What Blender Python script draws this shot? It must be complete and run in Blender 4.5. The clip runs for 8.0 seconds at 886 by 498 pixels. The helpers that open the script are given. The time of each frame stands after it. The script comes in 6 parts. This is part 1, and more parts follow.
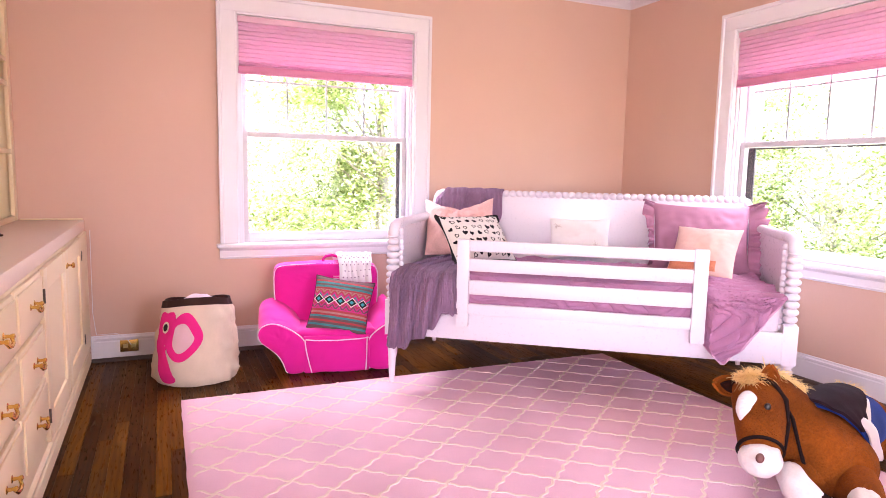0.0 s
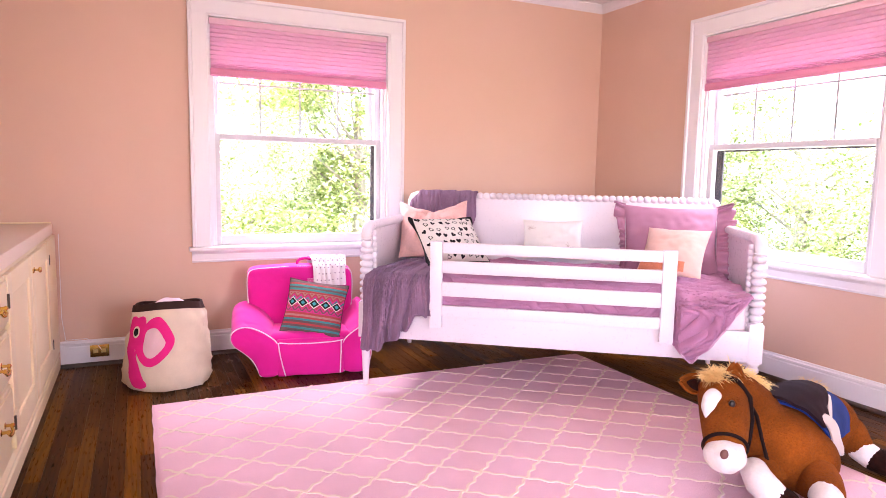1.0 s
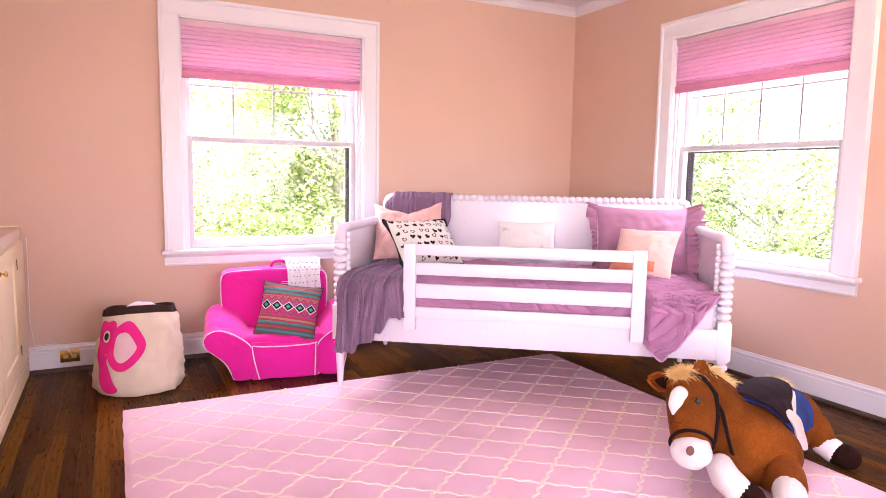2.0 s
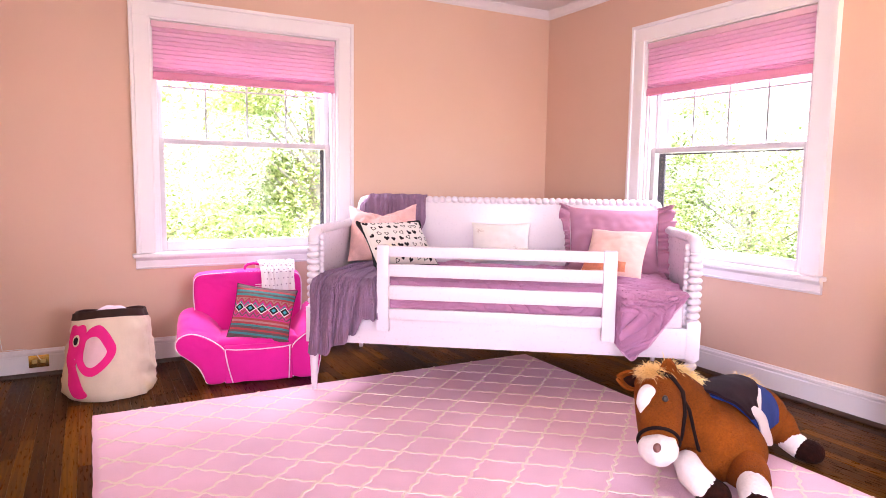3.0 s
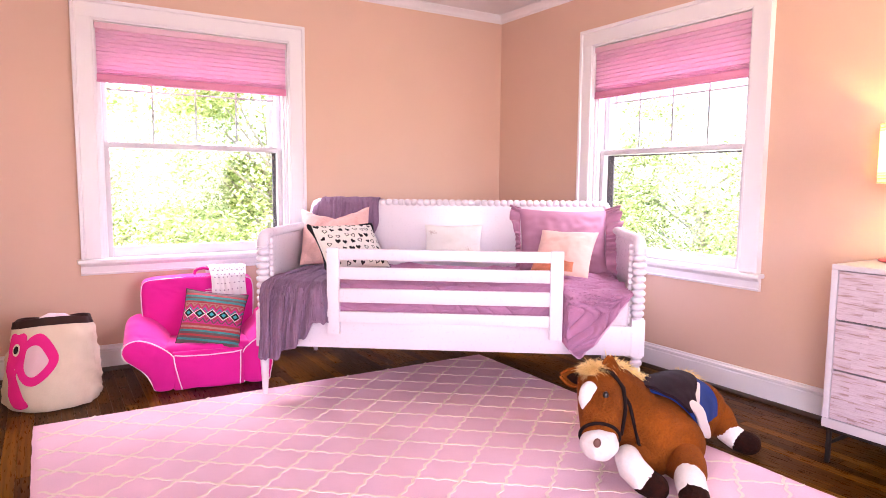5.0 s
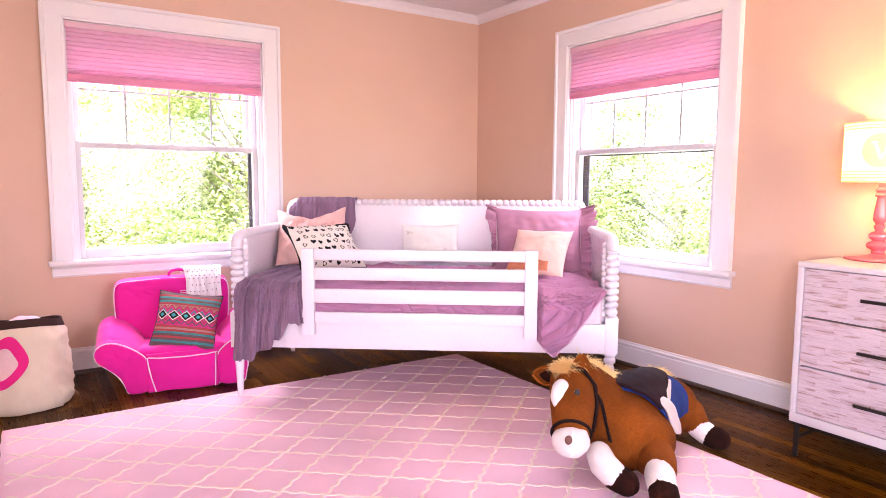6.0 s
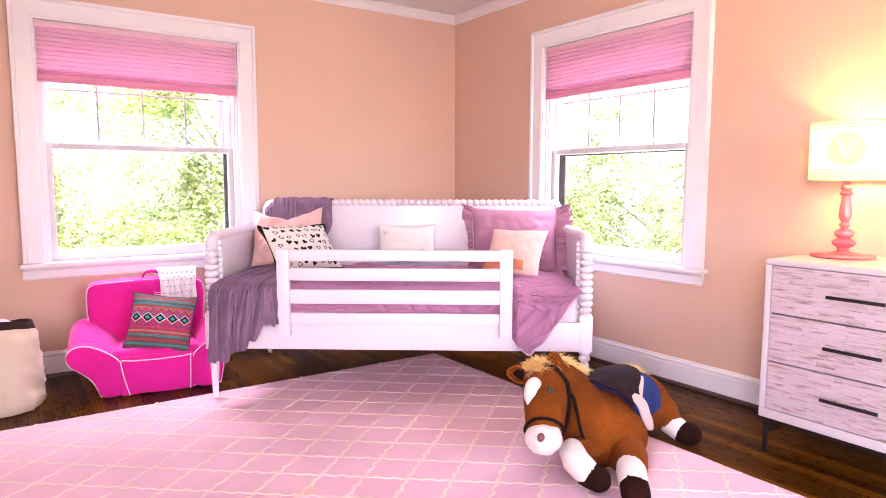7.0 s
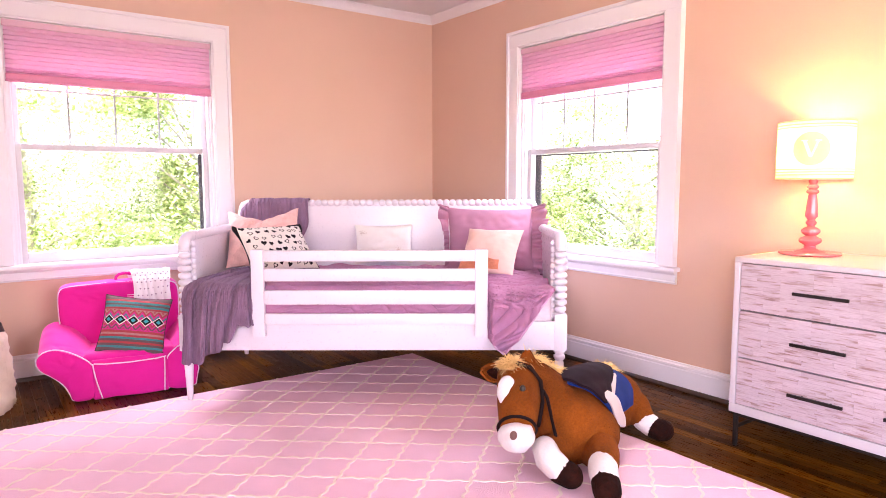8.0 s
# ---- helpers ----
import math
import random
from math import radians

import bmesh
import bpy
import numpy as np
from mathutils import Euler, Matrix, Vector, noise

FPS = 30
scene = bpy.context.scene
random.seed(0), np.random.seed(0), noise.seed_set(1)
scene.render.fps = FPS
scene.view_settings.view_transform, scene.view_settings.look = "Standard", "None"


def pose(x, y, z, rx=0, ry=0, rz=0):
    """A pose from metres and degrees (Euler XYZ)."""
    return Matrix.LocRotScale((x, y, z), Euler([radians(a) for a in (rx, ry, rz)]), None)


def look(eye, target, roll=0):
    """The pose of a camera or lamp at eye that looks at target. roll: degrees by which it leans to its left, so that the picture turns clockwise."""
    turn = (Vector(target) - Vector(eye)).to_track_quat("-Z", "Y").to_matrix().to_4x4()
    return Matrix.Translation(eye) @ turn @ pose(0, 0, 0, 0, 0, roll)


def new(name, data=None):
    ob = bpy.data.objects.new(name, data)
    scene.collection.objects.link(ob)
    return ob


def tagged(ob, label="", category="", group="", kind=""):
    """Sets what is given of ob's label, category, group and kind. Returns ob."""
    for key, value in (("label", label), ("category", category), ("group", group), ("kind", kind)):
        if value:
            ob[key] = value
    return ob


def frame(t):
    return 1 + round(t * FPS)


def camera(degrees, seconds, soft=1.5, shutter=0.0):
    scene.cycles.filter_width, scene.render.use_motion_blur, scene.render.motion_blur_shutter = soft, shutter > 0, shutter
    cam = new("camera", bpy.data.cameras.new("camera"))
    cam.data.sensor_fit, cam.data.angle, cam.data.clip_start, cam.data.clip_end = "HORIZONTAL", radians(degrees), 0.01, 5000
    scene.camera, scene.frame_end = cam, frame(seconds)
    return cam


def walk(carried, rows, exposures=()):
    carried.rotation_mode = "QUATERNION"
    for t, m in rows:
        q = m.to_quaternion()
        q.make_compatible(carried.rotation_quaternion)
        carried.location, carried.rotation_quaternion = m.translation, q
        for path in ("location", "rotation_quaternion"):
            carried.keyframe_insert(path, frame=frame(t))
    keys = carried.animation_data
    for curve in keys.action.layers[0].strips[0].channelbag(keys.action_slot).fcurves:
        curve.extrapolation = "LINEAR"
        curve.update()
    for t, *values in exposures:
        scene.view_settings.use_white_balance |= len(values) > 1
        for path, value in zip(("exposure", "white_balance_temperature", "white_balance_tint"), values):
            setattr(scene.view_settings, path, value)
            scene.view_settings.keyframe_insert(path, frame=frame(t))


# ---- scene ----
cam = camera(69.1, 8.0, soft=0.9)
PATH = [
    (0, (0.058, 0.103, 1.17), (0.852, 1.924, 0.936), 1.2),
    (0.5, (0.073, 0.088, 1.171), (0.895, 1.897, 0.941), 1.1),
    (1, (0.085, 0.074, 1.172), (0.936, 1.87, 0.946), 1.1),
    (1.5, (0.1, 0.059, 1.174), (0.977, 1.842, 0.951), 1.0),
    (3, (0.148, 0.012, 1.174), (1.103, 1.756, 0.961), 0.8),
    (3.5, (0.164, -0.004, 1.175), (1.143, 1.728, 0.964), 0.7),
    (4, (0.179, -0.019, 1.175), (1.182, 1.698, 0.966), 0.7),
    (4.5, (0.195, -0.035, 1.175), (1.22, 1.67, 0.969), 0.6),
    (6, (0.243, -0.081, 1.175), (1.333, 1.583, 0.971), 0.3),
    (6.5, (0.257, -0.096, 1.175), (1.37, 1.554, 0.971), 0.3),
    (7, (0.271, -0.111, 1.175), (1.405, 1.524, 0.971), 0.1),
    (7.5, (0.285, -0.126, 1.176), (1.441, 1.495, 0.972), 0.0),
    (8, (0.3, -0.141, 1.175), (1.477, 1.463, 0.971), -0.1),
]
walk(cam, [(t, look(eye, target, roll)) for t, eye, target, roll in PATH],
     exposures=[(0, 3.45, 6500, 26), (8, 3.45, 6500, 26)])

# ---- plan of the room, metres ----
XL, XR, YB, YL, ZC = -0.97, 3.507, -2.3, 4.381, 2.545
WALL = 0.16

# ---- world, sun and large lights ----
world = bpy.data.worlds.new("daylight")
scene.world = world
world.use_nodes = True
wn = world.node_tree
sky = wn.nodes.new("ShaderNodeTexSky")
sky.sky_type = "NISHITA"
sky.sun_disc = False
sky.sun_elevation, sky.sun_rotation = radians(57), radians(214)
wn.links.new(sky.outputs[0], wn.nodes["Background"].inputs[0])
wn.nodes["Background"].inputs[1].default_value = 0.15

sun = new("sun", bpy.data.lights.new("sun", "SUN"))
sun.data.energy, sun.data.angle, sun.data.color = 3.6, radians(0.6), (1.0, 0.95, 0.87)
sun.matrix_world = look((0, 0, 0), (0.30, 0.45, -0.84))


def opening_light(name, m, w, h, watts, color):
    """An area lamp standing in for daylight at an opening; its -z points into the room."""
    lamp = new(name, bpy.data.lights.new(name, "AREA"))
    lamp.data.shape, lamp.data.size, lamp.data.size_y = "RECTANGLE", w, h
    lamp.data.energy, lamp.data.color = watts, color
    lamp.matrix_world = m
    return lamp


DAY = (1.0, 0.965, 1.0)
opening_light("daylight_left_window", look((1.08, YL + 0.55, 2.75), (1.05, YL - 0.6, 1.15)), 1.6, 0.9, 36, DAY)
opening_light("daylight_right_window", look((XR + 0.55, 2.72, 2.75), (XR - 0.6, 2.70, 1.15)), 1.6, 0.9, 38, DAY)
# unseen west opening, placed by the shadows that fall to the right
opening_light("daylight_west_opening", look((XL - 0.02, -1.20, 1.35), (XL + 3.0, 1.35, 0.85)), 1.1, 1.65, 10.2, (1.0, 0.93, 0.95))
# fill lamp in an added, unseen opening; brightens rug and cabinet fronts
opening_light("south_fill_light", look((1.95, YB - 0.02, 1.45), (1.8, YB + 3.0, 0.45)), 1.7, 1.5, 5.5, (1.0, 0.95, 0.95))


# ---- materials ----
def ramp(nt, fac, stops):
    r = nt.nodes.new("ShaderNodeValToRGB")
    el = r.color_ramp.elements
    while len(el) < len(stops):
        el.new(0.5)
    for e, (p, c) in zip(el, stops):
        e.position, e.color = p, (*c, 1)
    nt.links.new(fac, r.inputs[0])
    return r.outputs[0]


def noise_tex(nt, scale, detail=4, stretch=(1, 1, 1), rough=0.55, coord="Object"):
    tc, mp, nz = (nt.nodes.new("ShaderNode" + k) for k in ("TexCoord", "Mapping", "TexNoise"))
    mp.inputs["Scale"].default_value = stretch
    nz.inputs["Scale"].default_value, nz.inputs["Detail"].default_value = scale, detail
    nz.inputs["Roughness"].default_value = rough
    nt.links.new(tc.outputs[coord], mp.inputs[0])
    nt.links.new(mp.outputs[0], nz.inputs["Vector"])
    return nz.outputs[0]


def mixed(nt, fac, a, b, mode="MIX"):
    m = nt.nodes.new("ShaderNodeMix")
    m.data_type, m.blend_type = "RGBA", mode
    for sock, v in ((m.inputs[0], fac), (m.inputs[6], a), (m.inputs[7], b)):
        if isinstance(v, (int, float)):
            sock.default_value = v
        elif isinstance(v, tuple):
            sock.default_value = (*v, 1)
        else:
            nt.links.new(v, sock)
    return m.outputs[2]


def bump(nt, bsdf, height, strength, distance=0.002, prior=None):
    b = nt.nodes.new("ShaderNodeBump")
    b.inputs["Strength"].default_value, b.inputs["Distance"].default_value = strength, distance
    nt.links.new(height, b.inputs["Height"])
    if prior:
        nt.links.new(prior, b.inputs["Normal"])
    nt.links.new(b.outputs[0], bsdf.inputs["Normal"])
    return b.outputs[0]


def scaled(c, k):
    return tuple(min(1, v * k) for v in c)


def material(name, color, rough=0.5, vary=0.12, big=3.0, fine=60.0, relief=0.15, depth=0.002,
             metal=0.0, sheen=0.0, stretch=(1, 1, 1), coat=0.0, island=0.0, sheen_tint=(1, 1, 1)):
    """A painted, woven or cast surface with tone at two scales and fine relief."""
    m = bpy.data.materials.new(name)
    m.use_nodes = True
    nt = m.node_tree
    b = nt.nodes["Principled BSDF"]
    large = noise_tex(nt, big, 3, stretch)
    small = noise_tex(nt, fine, 5, stretch)
    c = ramp(nt, large, [(0.3, scaled(color, 1 - vary)), (0.7, scaled(color, 1 + vary * 0.6))])
    c2 = ramp(nt, small, [(0.3, scaled((1, 1, 1), 1 - vary * 0.8)), (0.7, (1, 1, 1))])
    c = mixed(nt, 1.0, c, c2, "MULTIPLY")
    if island:
        oi = nt.nodes.new("ShaderNodeObjectInfo")
        c = mixed(nt, 1.0, c, ramp(nt, oi.outputs["Random"], [(0, (1 - island,) * 3), (1, (1, 1, 1))]), "MULTIPLY")
    nt.links.new(c, b.inputs["Base Color"])
    swing = 0.08 if relief > 0.05 else 0.012
    rr = ramp(nt, small, [(0.25, (max(0.02, rough - swing),) * 3), (0.75, (min(1, rough + swing),) * 3)])
    nt.links.new(rr, b.inputs["Roughness"])
    b.inputs["Metallic"].default_value = metal
    b.inputs["Sheen Weight"].default_value = sheen
    b.inputs["Specular IOR Level"].default_value = 0.5 if rough < 0.7 else 0.12
    b.inputs["Sheen Tint"].default_value = (*sheen_tint, 1)
    b.inputs["Coat Weight"].default_value = coat
    if relief:
        bump(nt, b, small, relief, depth)
    return m


WHITE = (0.75, 0.70, 0.735)
M_WALL = material("wall_paint", (0.655, 0.422, 0.328), 0.62, 0.05, 0.8, 220, 0.12, 0.001)
M_CEIL = material("ceiling_paint", (0.76, 0.73, 0.74), 0.8, 0.03, 1.0, 150, 0.1, 0.001)
M_TRIM = material("trim_paint", WHITE, 0.32, 0.02, 2.0, 90, 0.02, 0.0005)
# white sash greyed in its colour to look backlit
M_SASH = material("backlit_sash_vinyl", (0.56, 0.53, 0.56), 0.35, 0.03, 3.0, 80, 0.03, 0.0005)
M_BED = material("bed_lacquer", (0.70, 0.630, 0.695), 0.28, 0.015, 2.0, 70, 0.012, 0.0004)
M_CAB = material("cabinet_paint", (0.82, 0.660, 0.425), 0.36, 0.02, 2.0, 200, 0.006, 0.0003)
M_BRASS = material("brass", (0.72, 0.45, 0.11), 0.24, 0.15, 8, 120, 0.05, 0.0005, metal=1.0)
M_DARK = material("dark_gap", (0.02, 0.016, 0.014), 0.7, 0.1, 5, 60, 0.05)
M_EDGE = material("dark_glass_edge", (0.055, 0.048, 0.050), 0.5, 0.1, 5, 60, 0.05)
M_IRON = material("blackened_metal", (0.025, 0.018, 0.017), 0.42, 0.2, 6, 120, 0.1, 0.0006, metal=0.5)
M_LACQ = material("dresser_lacquer", (0.57, 0.51, 0.54), 0.32, 0.015, 2, 70, 0.012, 0.0004)


def glass_material():
    m = bpy.data.materials.new("window_glass")
    m.use_nodes = True
    nt = m.node_tree
    out = nt.nodes["Material Output"]
    clear, gloss, mix, lw, pw, ml = (nt.nodes.new("ShaderNode" + k) for k in ("BsdfTransparent", "BsdfGlossy", "MixShader", "LayerWeight", "Math", "Math"))
    gloss.inputs["Roughness"].default_value = 0.02
    pw.operation, pw.inputs[1].default_value = "POWER", 4.0
    ml.operation, ml.inputs[1].default_value, ml.inputs[2].default_value = "MULTIPLY_ADD", 0.5, 0.025
    nt.links.new(lw.outputs["Facing"], pw.inputs[0])
    nt.links.new(pw.outputs[0], ml.inputs[0])
    nt.links.new(ml.outputs[0], mix.inputs[0])
    nt.links.new(clear.outputs[0], mix.inputs[1])
    nt.links.new(gloss.outputs[0], mix.inputs[2])
    nt.links.new(mix.outputs[0], out.inputs["Surface"])
    return m


M_GLASS = glass_material()


def plank_material():
    m = bpy.data.materials.new("dark_oak")
    m.use_nodes = True
    nt = m.node_tree
    b = nt.nodes["Principled BSDF"]
    oi = nt.nodes.new("ShaderNodeObjectInfo")
    geo = nt.nodes.new("ShaderNodeNewGeometry")
    add = nt.nodes.new("ShaderNodeMath")
    nt.links.new(oi.outputs["Random"], add.inputs[0])
    nt.links.new(geo.outputs["Random Per Island"], add.inputs[1])
    fr = nt.nodes.new("ShaderNodeMath")
    fr.operation = "FRACT"
    nt.links.new(add.outputs[0], fr.inputs[0])
    # grain is shifted from plank to plank
    tc, comb, vadd = (nt.nodes.new("ShaderNode" + k) for k in ("TexCoord", "CombineXYZ", "VectorMath"))
    mul = nt.nodes.new("ShaderNodeMath")
    mul.operation, mul.inputs[1].default_value = "MULTIPLY", 37.0
    nt.links.new(fr.outputs[0], mul.inputs[0])
    nt.links.new(mul.outputs[0], comb.inputs[0])
    nt.links.new(mul.outputs[0], comb.inputs[1])
    nt.links.new(tc.outputs["Object"], vadd.inputs[0])
    nt.links.new(comb.outputs[0], vadd.inputs[1])
    mp = nt.nodes.new("ShaderNodeMapping")
    mp.inputs["Scale"].default_value = (1.0, 0.11, 1.0)
    nt.links.new(vadd.outputs[0], mp.inputs[0])
    warp = nt.nodes.new("ShaderNodeTexNoise")
    warp.inputs["Scale"].default_value, warp.inputs["Detail"].default_value = 9, 2
    nt.links.new(mp.outputs[0], warp.inputs["Vector"])
    wave = nt.nodes.new("ShaderNodeTexWave")
    wave.inputs["Scale"].default_value, wave.inputs["Distortion"].default_value = 14, 9
    wave.inputs["Detail"].default_value, wave.inputs["Detail Scale"].default_value = 3, 1.2
    nt.links.new(mp.outputs[0], wave.inputs["Vector"])
    fine = nt.nodes.new("ShaderNodeTexNoise")
    fine.inputs["Scale"].default_value, fine.inputs["Detail"].default_value = 120, 5
    nt.links.new(mp.outputs[0], fine.inputs["Vector"])
    tone = ramp(nt, fr.outputs[0], [(0, (0.030, 0.0080, 0.0005)), (0.6, (0.074, 0.0240, 0.0010)), (1, (0.165, 0.060, 0.0020))])
    grain = ramp(nt, wave.outputs[1], [(0.25, (0.66, 0.62, 0.58)), (0.7, (1, 1, 1))])
    pores = ramp(nt, fine.outputs[0], [(0.35, (0.88, 0.86, 0.84)), (0.6, (1, 1, 1))])
    c = mixed(nt, 1.0, mixed(nt, 1.0, tone, grain, "MULTIPLY"), pores, "MULTIPLY")
    nt.links.new(c, b.inputs["Base Color"])
    nt.links.new(ramp(nt, fine.outputs[0], [(0.3, (0.24,) * 3), (0.7, (0.38,) * 3)]), b.inputs["Roughness"])
    b.inputs["Specular IOR Level"].default_value = 0.06
    b.inputs["Specular Tint"].default_value = (1.0, 0.60, 0.32, 1)
    bump(nt, b, fine.outputs[0], 0.12, 0.0008)
    return m


M_PLANK = plank_material()


# ---- building helpers ----
def thing(name, m, label, category, group="", kind=""):
    """An Empty at a thing's base, which carries its parts."""
    ob = new(name)
    ob.matrix_world = m
    ob.empty_display_size = 0.1
    return tagged(ob, label, category, group, kind)


def finish(me, smooth, angle=40):
    for p in me.polygons:
        p.use_smooth = smooth
    if smooth:
        me.set_sharp_from_angle(angle=radians(angle))


def part(name, bm, mat, parent=None, label="", smooth=True, angle=40):
    """Links a bmesh as one mesh object under a thing or a part."""
    me = bpy.data.meshes.new(name)
    bm.normal_update()
    bm.to_mesh(me)
    bm.free()
    for x in (mat if isinstance(mat, (list, tuple)) else [mat]):
        me.materials.append(x)
    finish(me, smooth, angle)
    ob = new(name, me)
    if parent is not None:
        ob.parent = parent
    if label:
        ob["label"] = label
    return ob


def box(x0, x1, y0, y1, z0, z1, bevel=0.003, bm=None, seg=2):
    """A box with eased edges."""
    keep = bm or bmesh.new()
    b = bmesh.new()
    bmesh.ops.create_cube(b, size=1)
    for v in b.verts:
        v.co = Vector(((x0 + x1) / 2 + v.co.x * (x1 - x0), (y0 + y1) / 2 + v.co.y * (y1 - y0), (z0 + z1) / 2 + v.co.z * (z1 - z0)))
    if bevel:
        bevel = min(bevel, 0.45 * min(x1 - x0, y1 - y0, z1 - z0))
        bmesh.ops.bevel(b, geom=b.edges[:], offset=bevel, segments=seg, affect="EDGES", profile=0.6)
    return absorb(keep, b)


def absorb(keep, b, m=None):
    """Adds the bmesh b to keep."""
    if m is not None:
        b.transform(m)
    me = bpy.data.meshes.new("join")
    b.to_mesh(me)
    b.free()
    keep.from_mesh(me)
    bpy.data.meshes.remove(me)
    return keep


def lathe(profile, seg=20, m=None):
    """A turned form from (radius, height) pairs."""
    b = bmesh.new()
    rings = []
    for r, z in profile:
        rings.append([b.verts.new((r * math.cos(2 * math.pi * i / seg), r * math.sin(2 * math.pi * i / seg), z)) for i in range(seg)])
    for a, c in zip(rings, rings[1:]):
        for i in range(seg):
            b.faces.new((a[i], a[(i + 1) % seg], c[(i + 1) % seg], c[i]))
    b.faces.new(rings[0][::-1])
    b.faces.new(rings[-1])
    if m is not None:
        b.transform(m)
    return b


def prism(outline, depth, bevel=0.0, m=None, seg=2):
    """A flat outline in x, z, drawn out along y by depth."""
    b = bmesh.new()
    front = b.faces.new([b.verts.new((x, 0, z)) for x, z in outline])
    got = bmesh.ops.extrude_face_region(b, geom=[front])
    bmesh.ops.translate(b, verts=[v for v in got["geom"] if isinstance(v, bmesh.types.BMVert)], vec=(0, depth, 0))
    bmesh.ops.recalc_face_normals(b, faces=b.faces[:])
    if bevel:
        edges = [e for e in b.edges if len(e.link_faces) == 2 and e.calc_face_angle(0) > 0.6]
        bmesh.ops.bevel(b, geom=edges, offset=bevel, segments=seg, affect="EDGES", profile=0.6)
    if m is not None:
        b.transform(m)
    return b


def run_profile(profile, a, c, out, up=(0, 0, 1)):
    """A moulding: a (reach, height) profile drawn from a to c; out points away from the wall."""
    b = bmesh.new()
    a, c, out, up = (Vector(v) for v in (a, c, out, up))
    ends = [[b.verts.new(p + out * r + up * h) for r, h in profile] for p in (a, c)]
    n = len(profile)
    for i in range(n):
        b.faces.new((ends[0][i], ends[0][(i + 1) % n], ends[1][(i + 1) % n], ends[1][i]))
    b.faces.new(ends[0][::-1])
    b.faces.new(ends[1])
    bmesh.ops.recalc_face_normals(b, faces=b.faces[:])
    return b


def tube(points, radii, seg=12, closed=False):
    """A round tube along points."""
    b = bmesh.new()
    pts = [Vector(p) for p in points]
    n = len(pts)
    if not hasattr(radii, "__len__"):
        radii = [radii] * n
    rings = []
    side = None
    for i, p in enumerate(pts):
        d = (pts[(i + 1) % n] - pts[i - 1]) if closed else (pts[min(i + 1, n - 1)] - pts[max(i - 1, 0)])
        d.normalize()
        if side is None:
            side = d.cross(Vector((0.13, 0.31, 0.94)) if abs(d.z) < 0.9 else Vector((1, 0, 0)))
        side = (side - d * side.dot(d)).normalized()
        other = d.cross(side)
        rings.append([b.verts.new(p + radii[i] * (side * math.cos(2 * math.pi * k / seg) + other * math.sin(2 * math.pi * k / seg))) for k in range(seg)])
    pairs = list(zip(rings, rings[1:])) + ([(rings[-1], rings[0])] if closed else [])
    for a, c in pairs:
        for k in range(seg):
            b.faces.new((a[k], a[(k + 1) % seg], c[(k + 1) % seg], c[k]))
    if not closed:
        b.faces.new(rings[0][::-1])
        b.faces.new(rings[-1])
    bmesh.ops.recalc_face_normals(b, faces=b.faces[:])
    return b


def ball(c, r, m=None, u=20, v=12):
    """An ellipsoid with radii r round c."""
    b = bmesh.new()
    bmesh.ops.create_uvsphere(b, u_segments=u, v_segments=v, radius=1)
    for w in b.verts:
        w.co = Vector((w.co.x * r[0], w.co.y * r[1], w.co.z * r[2]))
    if m is not None:
        b.transform(m)
    bmesh.ops.translate(b, verts=b.verts[:], vec=c)
    return b


def sheet(nu, nv, f, thick=0.0):
    """A grid of cloth from f(s, t) with s, t from 0 to 1, with a back a thickness away."""
    b = bmesh.new()
    pts = [[Vector(f(i / nu, j / nv)) for j in range(nv + 1)] for i in range(nu + 1)]
    front = [[b.verts.new(p) for p in row] for row in pts]
    back = None
    if thick:
        back = []
        for i in range(nu + 1):
            row = []
            for j in range(nv + 1):
                du = pts[min(i + 1, nu)][j] - pts[max(i - 1, 0)][j]
                dv = pts[i][min(j + 1, nv)] - pts[i][max(j - 1, 0)]
                n = du.cross(dv)
                n = n.normalized() if n.length > 1e-9 else Vector((0, 0, 1))
                row.append(b.verts.new(pts[i][j] - n * thick))
            back.append(row)
    for i in range(nu):
        for j in range(nv):
            b.faces.new((front[i][j], front[i + 1][j], front[i + 1][j + 1], front[i][j + 1]))
            if back:
                b.faces.new((back[i][j], back[i][j + 1], back[i + 1][j + 1], back[i + 1][j]))
    if back:
        rim = [(i, 0) for i in range(nu)] + [(nu, j) for j in range(nv)] + [(i, nv) for i in range(nu, 0, -1)] + [(0, j) for j in range(nv, 0, -1)]
        for (i, j), (k, l) in zip(rim, rim[1:] + rim[:1]):
            b.faces.new((front[i][j], back[i][j], back[k][l], front[k][l]))
    return b


def smoothstep(a, c, x):
    x = max(0.0, min(1.0, (x - a) / (c - a)))
    return x * x * (3 - 2 * x)


def wob(x, y=0.0, z=0.0, k=1.0):
    return noise.noise(Vector((x * k, y * k, z * k)))


# ---- room shell ----
def shell(name, boxes, mat):
    b = bmesh.new()
    for q in boxes:
        box(*q, bevel=0, bm=b)
    return tagged(part(name, b, mat, smooth=False), kind="structure")


# openings: left window in the wall at YL (along x), right window in the wall at XR (along y)
LW = (0.502, 1.670, 0.66, 2.115)
RW = (2.110, 3.282, 0.66, 2.115)
# WEST and SOUTH are added, unseen openings that let light in
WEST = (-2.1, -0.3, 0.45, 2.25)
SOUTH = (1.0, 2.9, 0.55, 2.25)

